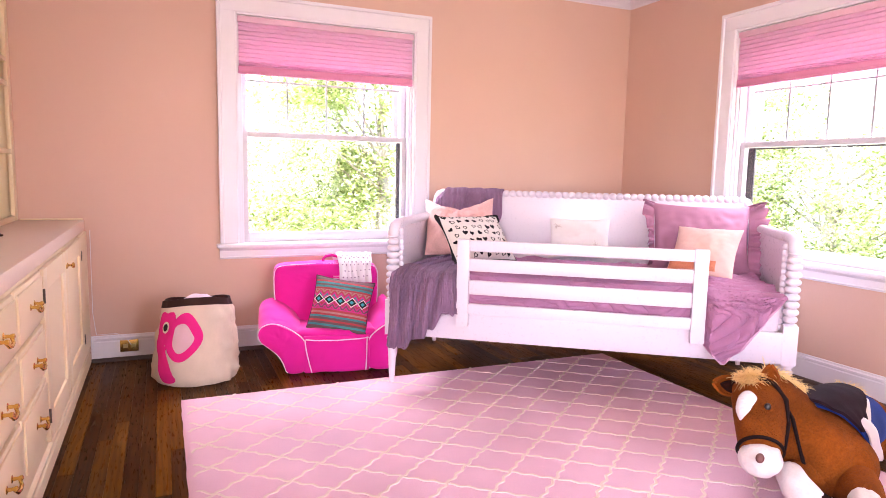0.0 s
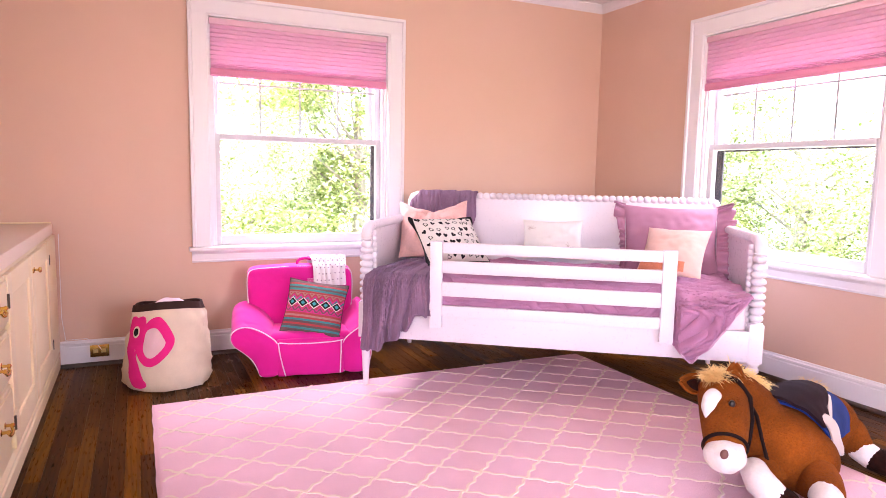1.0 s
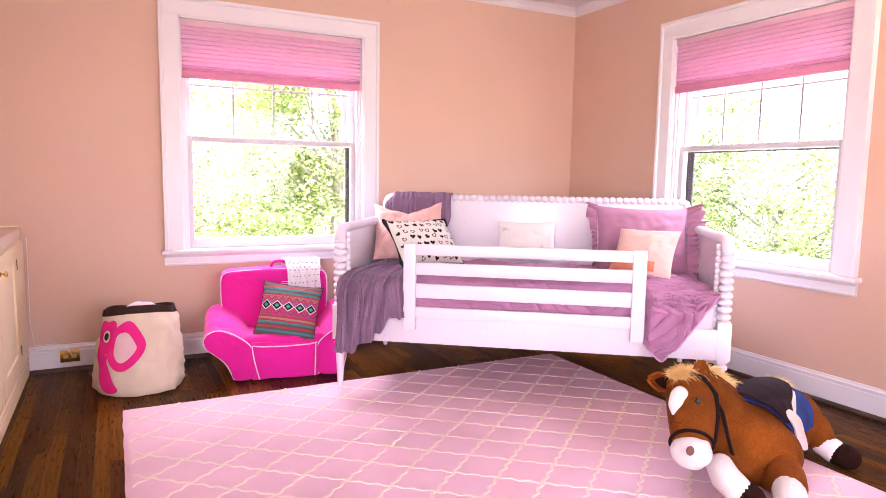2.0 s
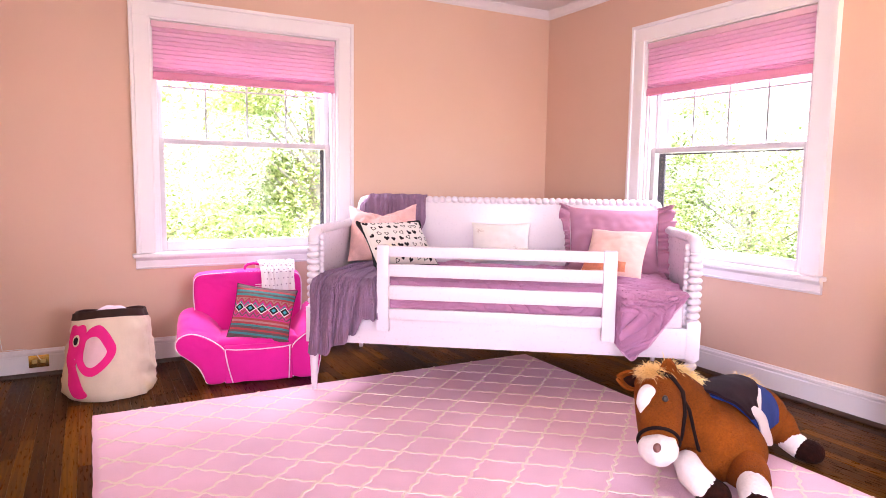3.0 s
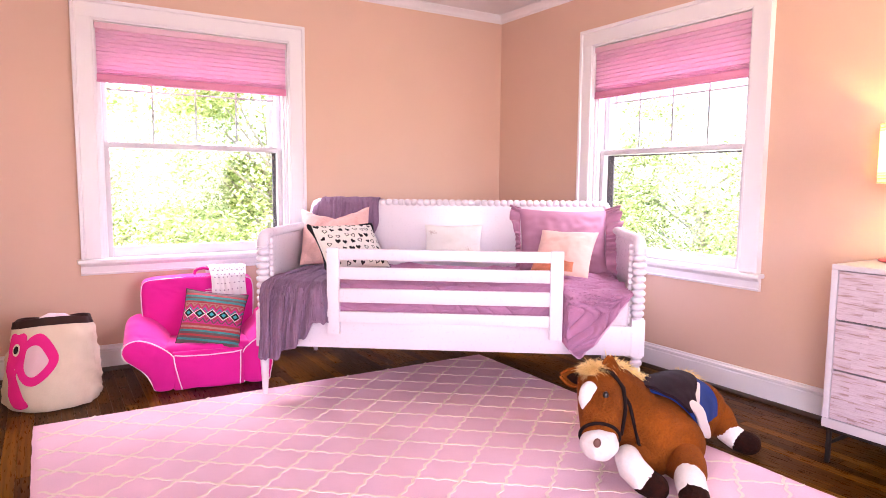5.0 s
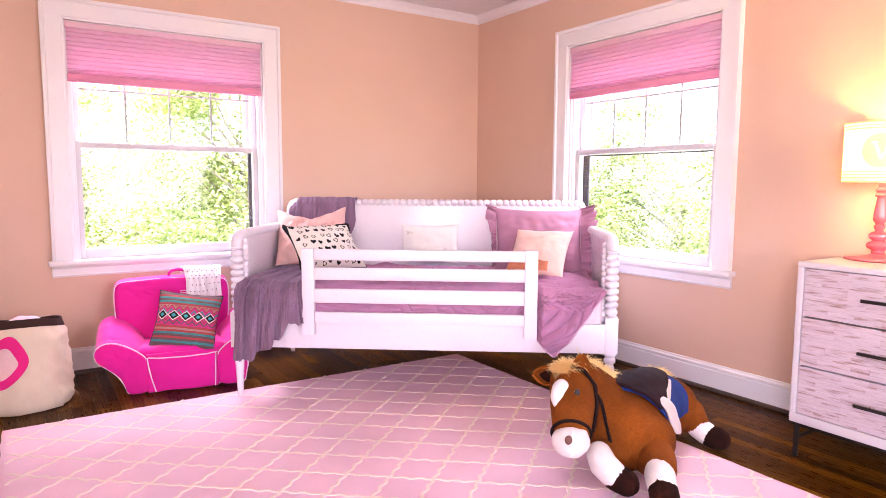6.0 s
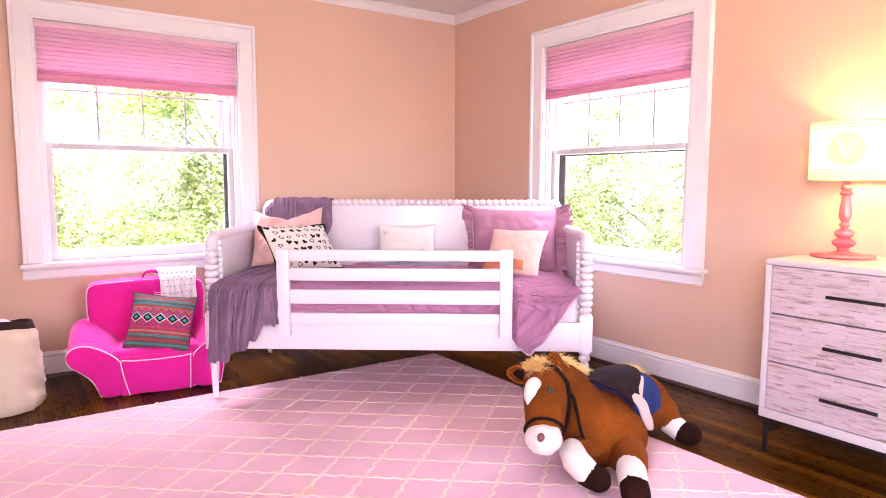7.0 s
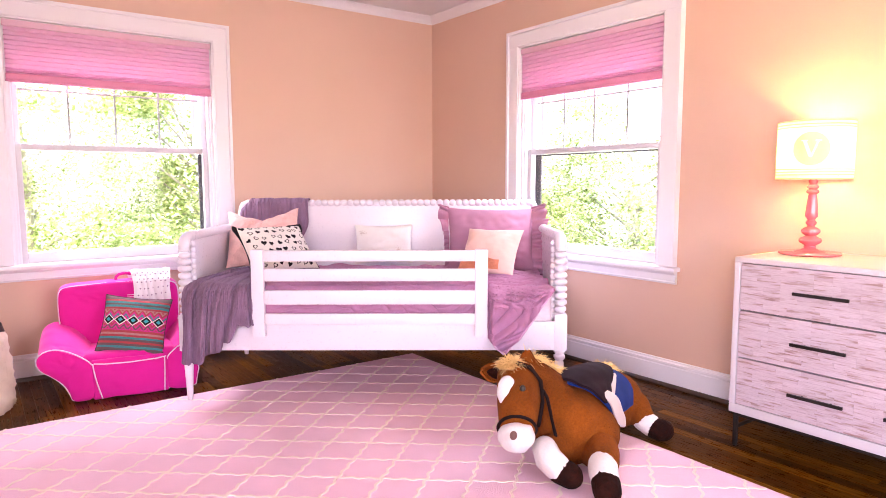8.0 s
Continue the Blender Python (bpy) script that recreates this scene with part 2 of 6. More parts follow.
tagged(shell("wall_north", [(XL - WALL, LW[0], YL, YL + WALL, 0, ZC), (LW[1], XR + WALL, YL, YL + WALL, 0, ZC),
                            (LW[0], LW[1], YL, YL + WALL, 0, LW[2]), (LW[0], LW[1], YL, YL + WALL, LW[3], ZC)], M_WALL), "beige-pink painted plaster wall with a window", "wall")
tagged(shell("wall_east", [(XR, XR + WALL, YB, RW[0], 0, ZC), (XR, XR + WALL, RW[1], YL, 0, ZC),
                           (XR, XR + WALL, RW[0], RW[1], 0, RW[2]), (XR, XR + WALL, RW[0], RW[1], RW[3], ZC)], M_WALL), "beige-pink painted plaster wall with a window", "wall")
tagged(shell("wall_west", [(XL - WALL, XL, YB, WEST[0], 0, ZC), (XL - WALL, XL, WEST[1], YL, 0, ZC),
                           (XL - WALL, XL, WEST[0], WEST[1], 0, WEST[2]), (XL - WALL, XL, WEST[0], WEST[1], WEST[3], ZC)], M_WALL), "beige-pink painted plaster wall with an added, unseen opening", "wall")
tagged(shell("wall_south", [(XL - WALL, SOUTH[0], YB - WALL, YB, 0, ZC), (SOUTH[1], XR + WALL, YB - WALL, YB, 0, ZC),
                            (SOUTH[0], SOUTH[1], YB - WALL, YB, 0, SOUTH[2]), (SOUTH[0], SOUTH[1], YB - WALL, YB, SOUTH[3], ZC)], M_WALL), "beige-pink painted plaster wall with an added, unseen opening", "wall")
tagged(shell("ceiling", [(XL - WALL, XR + WALL, YB - WALL, YL + WALL, ZC, ZC + 0.12)], M_CEIL), "flat white painted ceiling", "ceiling")
tagged(shell("floor", [(XL - WALL, XR + WALL, YB - WALL, YL + WALL, -0.15, -0.012)], M_DARK), "dark subfloor below the oak strips", "floor")

CROWN = [(0, 0), (0, -0.058), (0.006, -0.058), (0.009, -0.050), (0.016, -0.046), (0.022, -0.034), (0.034, -0.022), (0.046, -0.016), (0.050, -0.010), (0.058, -0.007), (0.058, 0)]
BASE = [(0, 0), (0.017, 0), (0.017, 0.118), (0.013, 0.124), (0.014, 0.131), (0.020, 0.134), (0.019, 0.142), (0.012, 0.147), (0.009, 0.157), (0, 0.157)]
SHOE = [(0.017, 0), (0.034, 0), (0.034, 0.006), (0.030, 0.015), (0.023, 0.021), (0.017, 0.022)]
M_SHOE = material("dark_shoe_moulding", (0.045, 0.022, 0.013), 0.35, 0.2, 4, 60, 0.1)
for nm, prof, z, mat, lab in (("crown_moulding", CROWN, ZC - 0.001, M_TRIM, "white painted crown moulding along the ceiling"),
                              ("baseboard", BASE, 0.0, M_TRIM, "tall white baseboard with a moulded cap"),
                              ("shoe_trim", SHOE, 0.0, M_SHOE, "dark stained shoe moulding at the floor")):
    x0 = XL if nm == "crown_moulding" else -0.36
    for a, c, out in (((x0, YL, z), (XR, YL, z), (0, -1, 0)), ((XR, YL, z), (XR, YB, z), (-1, 0, 0))):
        tagged(part(nm, run_profile(prof, a, c, out), mat, smooth=True, angle=30), lab, "moulding", kind="structure")


# ---- windows ----
M_SHADE = material("cellular_shade_fabric", (0.80, 0.49, 0.66), 0.8, 0.02, 3, 250, 0.05, 0.0003)
M_RAIL = material("shade_rail_pink", (0.70, 0.42, 0.52), 0.45, 0.03, 3, 90, 0.03)

M_BAND = material("shade_band", (0.72, 0.27, 0.42), 0.7, 0.05, 3, 200, 0.1)


def shade_translucent(m, color, amount):
    """Lets part of the daylight glow through a fabric."""
    nt = m.node_tree
    out, b = nt.nodes["Material Output"], nt.nodes["Principled BSDF"]
    tr, mx = nt.nodes.new("ShaderNodeBsdfTranslucent"), nt.nodes.new("ShaderNodeMixShader")
    tr.inputs[0].default_value = (*color, 1)
    mx.inputs[0].default_value = amount
    nt.links.new(b.outputs[0], mx.inputs[1])
    nt.links.new(tr.outputs[0], mx.inputs[2])
    nt.links.new(mx.outputs[0], out.inputs["Surface"])


shade_translucent(M_SHADE, (0.82, 0.47, 0.63), 0.24)


M_GRILLE = material("grey_grille", (0.30, 0.30, 0.29), 0.5, 0.05, 5, 60, 0.02)


def make_window(name, m, w, dark_edges, label):
    """A double-hung window, in a frame in which x runs along the wall, -y points into the room and the opening starts at x = 0."""
    z0, z1 = 0.66, 2.115
    win = thing(name, m, label, "window", kind="structure")
    T, cw, ch = 0.032, 0.120, 0.112
    # casing with a raised outer band
    side = [(0, 0), (cw, 0), (cw, 0.042), (cw - 0.018, 0.042), (cw - 0.024, T), (0.014, T), (0.008, T - 0.006), (0, T - 0.008)]
    zc = z1 + ch
    part("side_casing", run_profile([(h, -r) for r, h in side], (0, 0, 0.700), (0, 0, zc), (0, -1, 0), (1, 0, 0)), M_TRIM, win, angle=25)
    part("side_casing", run_profile([(h, r) for r, h in side], (w, 0, 0.700), (w, 0, zc), (0, -1, 0), (1, 0, 0)), M_TRIM, win, angle=25)
    part("head_casing", run_profile([(h + 0.001, r) for r, h in side], (-cw + 0.001, 0, z1), (w + cw - 0.001, 0, z1), (0, -1, 0)), M_TRIM, win, angle=25)
    part("window_sill", box(-cw - 0.022, w + cw + 0.022, -0.062, 0.05, 0.672, 0.698, 0.008), M_TRIM, win)
    apron = [(0, 0), (0.018, 0), (0.022, 0.010), (0.018, 0.016), (0.018, 0.052), (0.028, 0.060), (0.034, 0.0715), (0, 0.0715)]
    part("apron", run_profile(apron, (-cw - 0.004, 0, 0.600), (w + cw + 0.004, 0, 0.600), (0, -1, 0)), M_TRIM, win, angle=25)
    # jambs line the opening
    part("jamb", box(0, 0.016, 0.001, 0.155, 0.66, z1, 0.001), M_TRIM, win)
    part("jamb", box(w - 0.016, w, 0.001, 0.155, 0.66, z1, 0.001), M_TRIM, win)
    part("head_jamb", box(0.016, w - 0.016, 0.001, 0.155, z1 - 0.016, z1, 0.001), M_TRIM, win)
    part("sub_sill", box(0.016, w - 0.016, 0.05, 0.165, 0.66, 0.692, 0.003), M_TRIM, win)
    for x0, x1 in ((0.016, 0.030), (w - 0.030, w - 0.016)):
        part("stop", box(x0, x1, 0.012, 0.040, 0.698, z1 - 0.016, 0.003), M_TRIM, win)

    def sash(nm, y, a, c, bottom, top, grid):
        s = part(nm, box(0.020, 0.062, y, y + 0.036, a, c, 0.004), M_SASH, win)
        part("stile", box(w - 0.062, w - 0.020, y, y + 0.036, a, c, 0.004), M_SASH, s)
        part("bottom_rail", box(0.062, w - 0.062, y, y + 0.036, a, a + bottom, 0.004), M_SASH, s)
        part("top_rail", box(0.062, w - 0.062, y, y + 0.036, c - top, c, 0.004), M_SASH, s)
        pane = part("pane", box(0.058, w - 0.058, y + 0.016, y + 0.020, a + bottom - 0.004, c - top + 0.004, 0), M_GLASS, s, smooth=False)
        pane.visible_shadow = False
        if grid:
            gw = (w - 0.124) / 4
            for i in (1, 2, 3):
                x = 0.062 + gw * i
                part("muntin", box(x - 0.006, x + 0.006, y + 0.006, y + 0.015, a + bottom, c - top, 0.002), M_GRILLE, s)
            part("muntin", box(0.062, w - 0.062, y + 0.007, y + 0.014, 1.728, 1.740, 0.002), M_GRILLE, s)
            part("muntin", box(0.062, w - 0.062, y + 0.007, y + 0.014, 1.985, 1.997, 0.002), M_GRILLE, s)

    sash("lower_sash", 0.042, 0.694, 1.412, 0.068, 0.036, False)
    sash("upper_sash", 0.086, 1.376, z1 - 0.018, 0.036, 0.05, True)
    # dark strips by the glass; the top one paints shade under the meeting rail
    edges = {"left": (0.018, 0.071, 0.70, 1.376), "right": (w - 0.071, w - 0.018, 0.70, 1.376), "top": (0.075, w - 0.075, 1.366, 1.376)}
    for e in dark_edges:
        x0, x1, a, c = edges[e]
        part("dark_strip", box(x0, x1, 0.130, 0.142, a, c, 0.001), M_EDGE, win, "thin dark strip at the glass edge")
    for e in dark_edges[:1]:
        x0, x1 = (0.062, 0.100) if e == "left" else (w - 0.100, w - 0.062)
        part("outer_stop", box(x0, x1, 0.126, 0.146, 1.400, z1 - 0.018, 0.003), M_SASH, win)
    lock = lathe([(0.016, 0), (0.016, 0.006), (0.010, 0.010), (0.009, 0.016), (0.0, 0.018)], 12, pose(w / 2, 0.058, 1.412))
    part("sash_lock", lock, M_SASH, win)
    return win


def make_shade(m, w, label):
    """A pleated shade, partly lowered in its opening."""
    zt, zb = 2.108, 1.762
    s = thing("window_shade", m, label, "window shade", "pleated shades")
    part("head_rail", box(0.004, w - 0.004, -0.016, 0.036, zt - 0.036, zt, 0.004), M_RAIL, s, "pale pink head rail")
    # open cells above, gathered folds below
    zs = []
    z = zt - 0.036
    while z > zb + 0.085:
        zs.append(z)
        z -= 0.0265
    while z > zb + 0.048:
        zs.append(z)
        z -= 0.0095
    zs.append(zb + 0.046)
    b = bmesh.new()
    rows = []
    for i, z in enumerate(zs):
        nxt = zs[i + 1] if i + 1 < len(zs) else None
        steps = [(z, 0.0)] + ([(z + (nxt - z) * 0.80, 1.0)] if nxt else [])
        for zz, k in steps:
            amp = 0.011
            wave_y = -0.012 + amp * (1 - k)
            rows.append([(x, wave_y, zz) for x in (0.010, w / 3, 2 * w / 3, w - 0.010)])
    grid = [[b.verts.new(p) for p in r] for r in rows]
    for a, c in zip(grid, grid[1:]):
        for k in range(3):
            b.faces.new((a[k], c[k], c[k + 1], a[k + 1]))
    bk = [[b.verts.new((p.co.x, 0.022 - (p.co.y + 0.012), p.co.z)) for p in r] for r in grid]
    for a, c in zip(bk, bk[1:]):
        for k in range(3):
            b.faces.new((a[k], a[k + 1], c[k + 1], c[k]))
    part("pleated_fabric", b, M_SHADE, s, "bright pink accordion-pleated fabric", smooth=False)
    part("bottom_fold", box(0.008, w - 0.008, -0.013, 0.022, zb + 0.012, zb + 0.046, 0.004), M_BAND, s, "deeper pink bottom band")
    part("bottom_rail", box(0.006, w - 0.006, -0.014, 0.024, zb, zb + 0.0115, 0.003), M_BAND, s)
    return s


m_left = pose(LW[0], YL, 0)
m_right = pose(XR, RW[1], 0, 0, 0, -90)
make_window("window_1", m_left, LW[1] - LW[0], ("right",), "white double-hung window with moulded casing and grilles")
make_window("window_2", m_right, RW[1] - RW[0], ("left", "top"), "white double-hung window with moulded casing and grilles")
make_shade(m_left, LW[1] - LW[0], "pink pleated shade, half raised in its window")
make_shade(m_right, RW[1] - RW[0], "pink pleated shade, half raised in its window")


# ---- outdoors ----
# overexposed brightness is put into the lawn's pale colour
M_GRASS = material("pale_lawn", (0.31, 0.34, 0.19), 0.9, 0.2, 0.6, 12, 0.3, 0.02)
tagged(part("ground", box(-120, 120, -120, 160, -3.5, -3.3, 0), M_GRASS, smooth=False), "pale sunlit lawn below the windows", "ground", kind="structure")


def leaf_material(name, a, c):
    m = bpy.data.materials.new(name)
    m.use_nodes = True
    nt = m.node_tree
    b = nt.nodes["Principled BSDF"]
    geo = nt.nodes.new("ShaderNodeNewGeometry")
    col = ramp(nt, geo.outputs["Random Per Island"], [(0, a), (1, c)])
    nt.links.new(col, b.inputs["Base Color"])
    b.inputs["Roughness"].default_value = 0.45
    tr, mx = nt.nodes.new("ShaderNodeBsdfTranslucent"), nt.nodes.new("ShaderNodeMixShader")
    nt.links.new(col, tr.inputs[0])
    mx.inputs[0].default_value = 0.5
    nt.links.new(b.outputs[0], mx.inputs[1])
    nt.links.new(tr.outputs[0], mx.inputs[2])
    nt.links.new(mx.outputs[0], nt.nodes["Material Output"].inputs["Surface"])
    return m


M_LEAF = leaf_material("maple_leaves", (0.15, 0.225, 0.042), (0.56, 0.63, 0.28))
M_PALE = leaf_material("pale_leaves", (0.13, 0.195, 0.042), (0.54, 0.61, 0.29))
M_BARK = material("grey_bark", (0.36, 0.33, 0.27), 0.9, 0.3, 6, 40, 0.6, 0.01, stretch=(1, 1, 0.3))


def make_tree(m, clumps, leaves, size, seed, label, foliage=M_LEAF):
    """A tree with a tapered trunk, limbs that reach each clump, and single leaves round them."""
    rng = random.Random(seed)
    t = thing("tree", m, label, "tree", "trees outside")
    trunk = tube([(0, 0, 0), (0.06, 0.03, 1.2), (-0.04, 0.05, 2.6), (0.05, 0, 4.2), (0, 0.06, 5.6)], [0.19, 0.15, 0.12, 0.08, 0.03], 10)
    for c, r in clumps:
        z = max(1.2, min(5.2, c[2] - 0.6))
        absorb(trunk, tube([(0, 0, z - 0.4), (c[0] * 0.5, c[1] * 0.5, z + 0.1), c], [0.030, 0.015, 0.005], 7))
    part("trunk", trunk, M_BARK, t)
    verts, faces = [], []
    total = sum(r ** 2 for _, r in clumps)
    for c, r in clumps:
        sprays = []
        for _ in range(24):
            d = Vector((rng.gauss(0, 1), rng.gauss(0, 1), rng.gauss(0, 1))).normalized()
            sprays.append(Vector(c) + d * r * rng.uniform(0.3, 1.05))
        for _ in range(int(leaves * r * r / total)):
            # leaves gather in sprays at the twig ends
            p = rng.choice(sprays) + Vector((rng.gauss(0, 1), rng.gauss(0, 1), rng.gauss(0, 0.7))) * 0.21 * r
            k = size * rng.uniform(0.6, 1.3)
            q = Euler((rng.uniform(-0.9, 0.9), rng.uniform(-0.9, 0.9), rng.uniform(0, 6.3))).to_matrix()
            n = len(verts)
            for a in ((-0.5, 0, 0), (-0.05, -0.30, -0.06), (0.55, 0, -0.10), (-0.05, 0.30, -0.06)):
                verts.append(p + q @ (Vector(a) * k))
            faces.append((n, n + 1, n + 2))
            faces.append((n, n + 2, n + 3))
    me = bpy.data.meshes.new("crown")
    me.from_pydata(verts, [], faces)
    me.materials.append(foliage)
    crown = new("crown", me)
    crown.parent = t
    return t


def scatter(seed, n, xs, ys, zs, rs):
    """Foliage clumps strewn through a crown."""
    rng = random.Random(seed)
    return [((rng.uniform(*xs), rng.uniform(*ys), rng.uniform(*zs)), rng.uniform(*rs)) for _ in range(n)]


make_tree(pose(3.0, 9.2, -3.3), scatter(21, 20, (-1.4, 1.3), (-0.5, 0.6), (2.9, 6.1), (0.35, 0.75)), 23000, 0.072, 3, "broad green leafy tree outside the window")
make_tree(pose(0.9, 10.6, -3.3), scatter(22, 22, (-1.0, 2.0), (-0.5, 0.6), (2.7, 5.9), (0.35, 0.75)), 22000, 0.072, 7, "rounded green leafy tree outside the window")
make_tree(pose(9.2, 6.6, -3.3), scatter(23, 24, (-0.5, 0.6), (-2.2, 2.4), (2.7, 4.9), (0.4, 0.85)) + scatter(24, 7, (-0.4, 0.5), (-2.0, 1.6), (4.9, 6.2), (0.3, 0.6)), 30000, 0.068, 11, "dense pale green leafy tree outside the window", M_PALE)
make_tree(pose(9.8, 10.2, -3.3), scatter(25, 18, (-0.6, 0.6), (-1.8, 1.8), (2.6, 5.6), (0.4, 0.85)), 20000, 0.068, 13, "dense pale green leafy tree outside the window", M_PALE)

# ---- built-in cabinet ----
CX = -0.375
M_COUNTER = material("counter_paint", (0.78, 0.63, 0.52), 0.34, 0.015, 1.5, 300, 0.0)
M_HINGE = material("old_hinge", (0.09, 0.06, 0.04), 0.45, 0.25, 8, 90, 0.2, metal=0.7)


def drawer_pull(parent, y, z):
    """A cast brass bail pull on a front that faces +x."""
    p = part("pull", tube([(CX + 0.040, y - 0.034, z - 0.004), (CX + 0.046, y - 0.024, z - 0.016), (CX + 0.046, y, z - 0.019), (CX + 0.046, y + 0.024, z - 0.016), (CX + 0.040, y + 0.034, z - 0.004)], [0.0045, 0.0055, 0.0065, 0.0055, 0.0045], 10), M_BRASS, parent, "polished brass bail pull")
    for s in (-1, 1):
        b = lathe([(0.012, 0), (0.012, 0.003), (0.006, 0.005), (0.005, 0.018), (0.0075, 0.022), (0.0075, 0.028), (0.002, 0.031)], 12, pose(CX + 0.019, y + s * 0.034, z, 0, 90, 0))
        part("rosette", b, M_BRASS, p)


cab = thing("built_in_cabinet", pose(0, 0, 0), "cream-white built-in cabinet with paneled doors and drawers", "cabinet")
part("body", box(XL + 0.001, CX, 0.9, YL - 0.001, 0.10, 0.795, 0.002), M_CAB, cab)
plinth = [(0, 0), (0.012, 0), (0.012, 0.055), (0.007, 0.064), (0.010, 0.072), (0.010, 0.086), (0.004, 0.094), (0, 0.10)]
part("plinth", run_profile(plinth, (CX, 0.9, 0), (CX, YL - 0.022, 0), (1, 0, 0)), M_CAB, cab, angle=25)
part("plinth_block", box(XL + 0.05, CX - 0.001, 0.91, YL - 0.002, 0, 0.10, 0.001), M_CAB, cab)
part("counter", box(XL + 0.001, CX + 0.004, 0.88, YL - 0.001, 0.797, 0.857, 0.007), M_COUNTER, cab, "pale painted counter with a thick edge")
part("back_lip", box(-0.685, CX, YL - 0.012, YL - 0.001, 0.8575, 0.866, 0.003), M_CAB, cab)


def panel_front(nm, y0, y1, z0, z1, frame_w, deep):
    """A front with a frame round a sunk panel, on the plane x = CX."""
    d = part(nm, box(CX + 0.0015, CX + 0.010, y0 + 0.004, y1 - 0.004, z0 + 0.004, z1 - 0.004, 0.001), M_CAB, cab)
    for a in ((y0, y0 + frame_w, z0, z1), (y1 - frame_w, y1, z0, z1)):
        part("stile", box(CX + 0.002, CX + deep, a[0], a[1], a[2], a[3], 0.003), M_CAB, d)
    for a in ((y0 + frame_w, y1 - frame_w, z0, z0 + frame_w * 1.15), (y0 + frame_w, y1 - frame_w, z1 - frame_w, z1)):
        part("rail", box(CX + 0.002, CX + deep, a[0], a[1], a[2], a[3], 0.003), M_CAB, d)
    return d


part("end_stile", box(CX + 0.0015, CX + 0.014, 4.035, YL - 0.003, 0.105, 0.790, 0.003), M_CAB, cab)
for y0, y1, knob, hinge in ((2.835, 3.415, None, 2.835), (3.425, 4.025, 3.475, 4.025)):
    d = panel_front("door", y0, y1, 0.125, 0.785, 0.085, 0.020)
    if knob:
        k = lathe([(0.012, 0), (0.012, 0.003), (0.005, 0.006), (0.005, 0.016), (0.013, 0.021), (0.014, 0.026), (0.009, 0.031), (0.001, 0.032)], 14, pose(CX + 0.020, knob, 0.713, 0, 90, 0))
        part("knob", k, M_BRASS, d, "small brass knob and latch")
        part("latch", box(CX + 0.0203, CX + 0.026, knob - 0.044, knob - 0.018, 0.703, 0.722, 0.003), M_BRASS, d)
    for z in (0.20, 0.66):
        part("hinge", box(CX + 0.003, CX + 0.024, hinge - 0.004, hinge + 0.004, z, z + 0.055, 0.002), M_HINGE, d, "dark aged butt hinge")
for y0, y1 in ((1.00, 1.400), (1.420, 1.870), (1.890, 2.345), (2.365, 2.815)):
    for z0, z1 in ((0.185, 0.385), (0.402, 0.588), (0.605, 0.785)):
        d = part("drawer", box(CX + 0.0015, CX + 0.014, y0, y1, z0, z1, 0.004), M_CAB, cab)
        # a raised field with an eased step inside the lip
        part("raised_field", box(CX + 0.0142, CX + 0.021, y0 + 0.014, y1 - 0.014, z0 + 0.014, z1 - 0.014, 0.005), M_CAB, d)
        drawer_pull(d, (y0 + y1) / 2 + 0.006, (z0 + z1) / 2 + 0.005)

hutch = thing("hutch", pose(0, 0, 0.858), "cream-white open shelf hutch standing on the counter", "shelf unit")
HX = -0.695
part("side", box(XL + 0.002, HX - 0.0205, YL - 0.022, YL - 0.002, 0, 1.60, 0.002), M_CAB, hutch)
part("stile", box(HX - 0.020, HX, YL - 0.075, YL - 0.002, 0, 1.60, 0.003), M_CAB, hutch)
part("back", box(XL + 0.002, XL + 0.012, 1.0, YL - 0.023, 0, 1.60, 0.001), M_CAB, hutch)
part("bottom_rail", box(HX - 0.019, HX - 0.001, 1.0, YL - 0.076, 0, 0.03, 0.003), M_CAB, hutch)
for z in (0.37, 0.73, 0.86, 1.3):
    part("shelf", box(XL + 0.013, HX - 0.001, 1.0, YL - 0.0765, z, z + 0.024, 0.003), M_CAB, hutch)
part("top", box(XL + 0.002, HX + 0.01, 1.0, YL - 0.002, 1.601, 1.64, 0.004), M_CAB, hutch)
orn = thing("bronze_ornament", pose(-0.62, 3.42, 0.858), "small dark bronze ornament on the counter", "ornament")
part("foot", lathe([(0.035, 0), (0.036, 0.006), (0.02, 0.012), (0.012, 0.03), (0.024, 0.05), (0.026, 0.07), (0.010, 0.09), (0.001, 0.092)], 16), material("bronze", (0.10, 0.06, 0.04), 0.4, 0.2, 9, 80, 0.1, metal=0.8), orn)

outlet = thing("wall_outlet", pose(-0.155, YL - 0.0172, 0.088), "aged brass outlet plate on the baseboard", "outlet")
part("plate", box(-0.051, 0.051, -0.005, 0, -0.036, 0.036, 0.002), M_BRASS, outlet)
for dx in (-0.021, 0.021):
    part("socket", box(dx - 0.013, dx + 0.013, -0.0072, -0.0048, -0.012, 0.012, 0.003), material("ivory_socket", (0.55, 0.40, 0.16), 0.4, 0.1, 9, 80, 0.05), outlet)
cord = thing("cord", pose(0, 0, 0), "thin white cord from counter to outlet", "cord")
part("wire", tube([(-0.145, YL - 0.026, 0.095), (-0.17, YL - 0.03, 0.14), (-0.22, YL - 0.012, 0.166), (-0.33, YL - 0.012, 0.166), (-0.345, YL - 0.010, 0.3), (-0.342, YL - 0.010, 0.795)], 0.0022, 8), M_TRIM, cord)

# ---- rug ----
RX0, RX1, RY0, RY1, RZ = 0.112, 2.703, 0.45, 3.490, 0.013


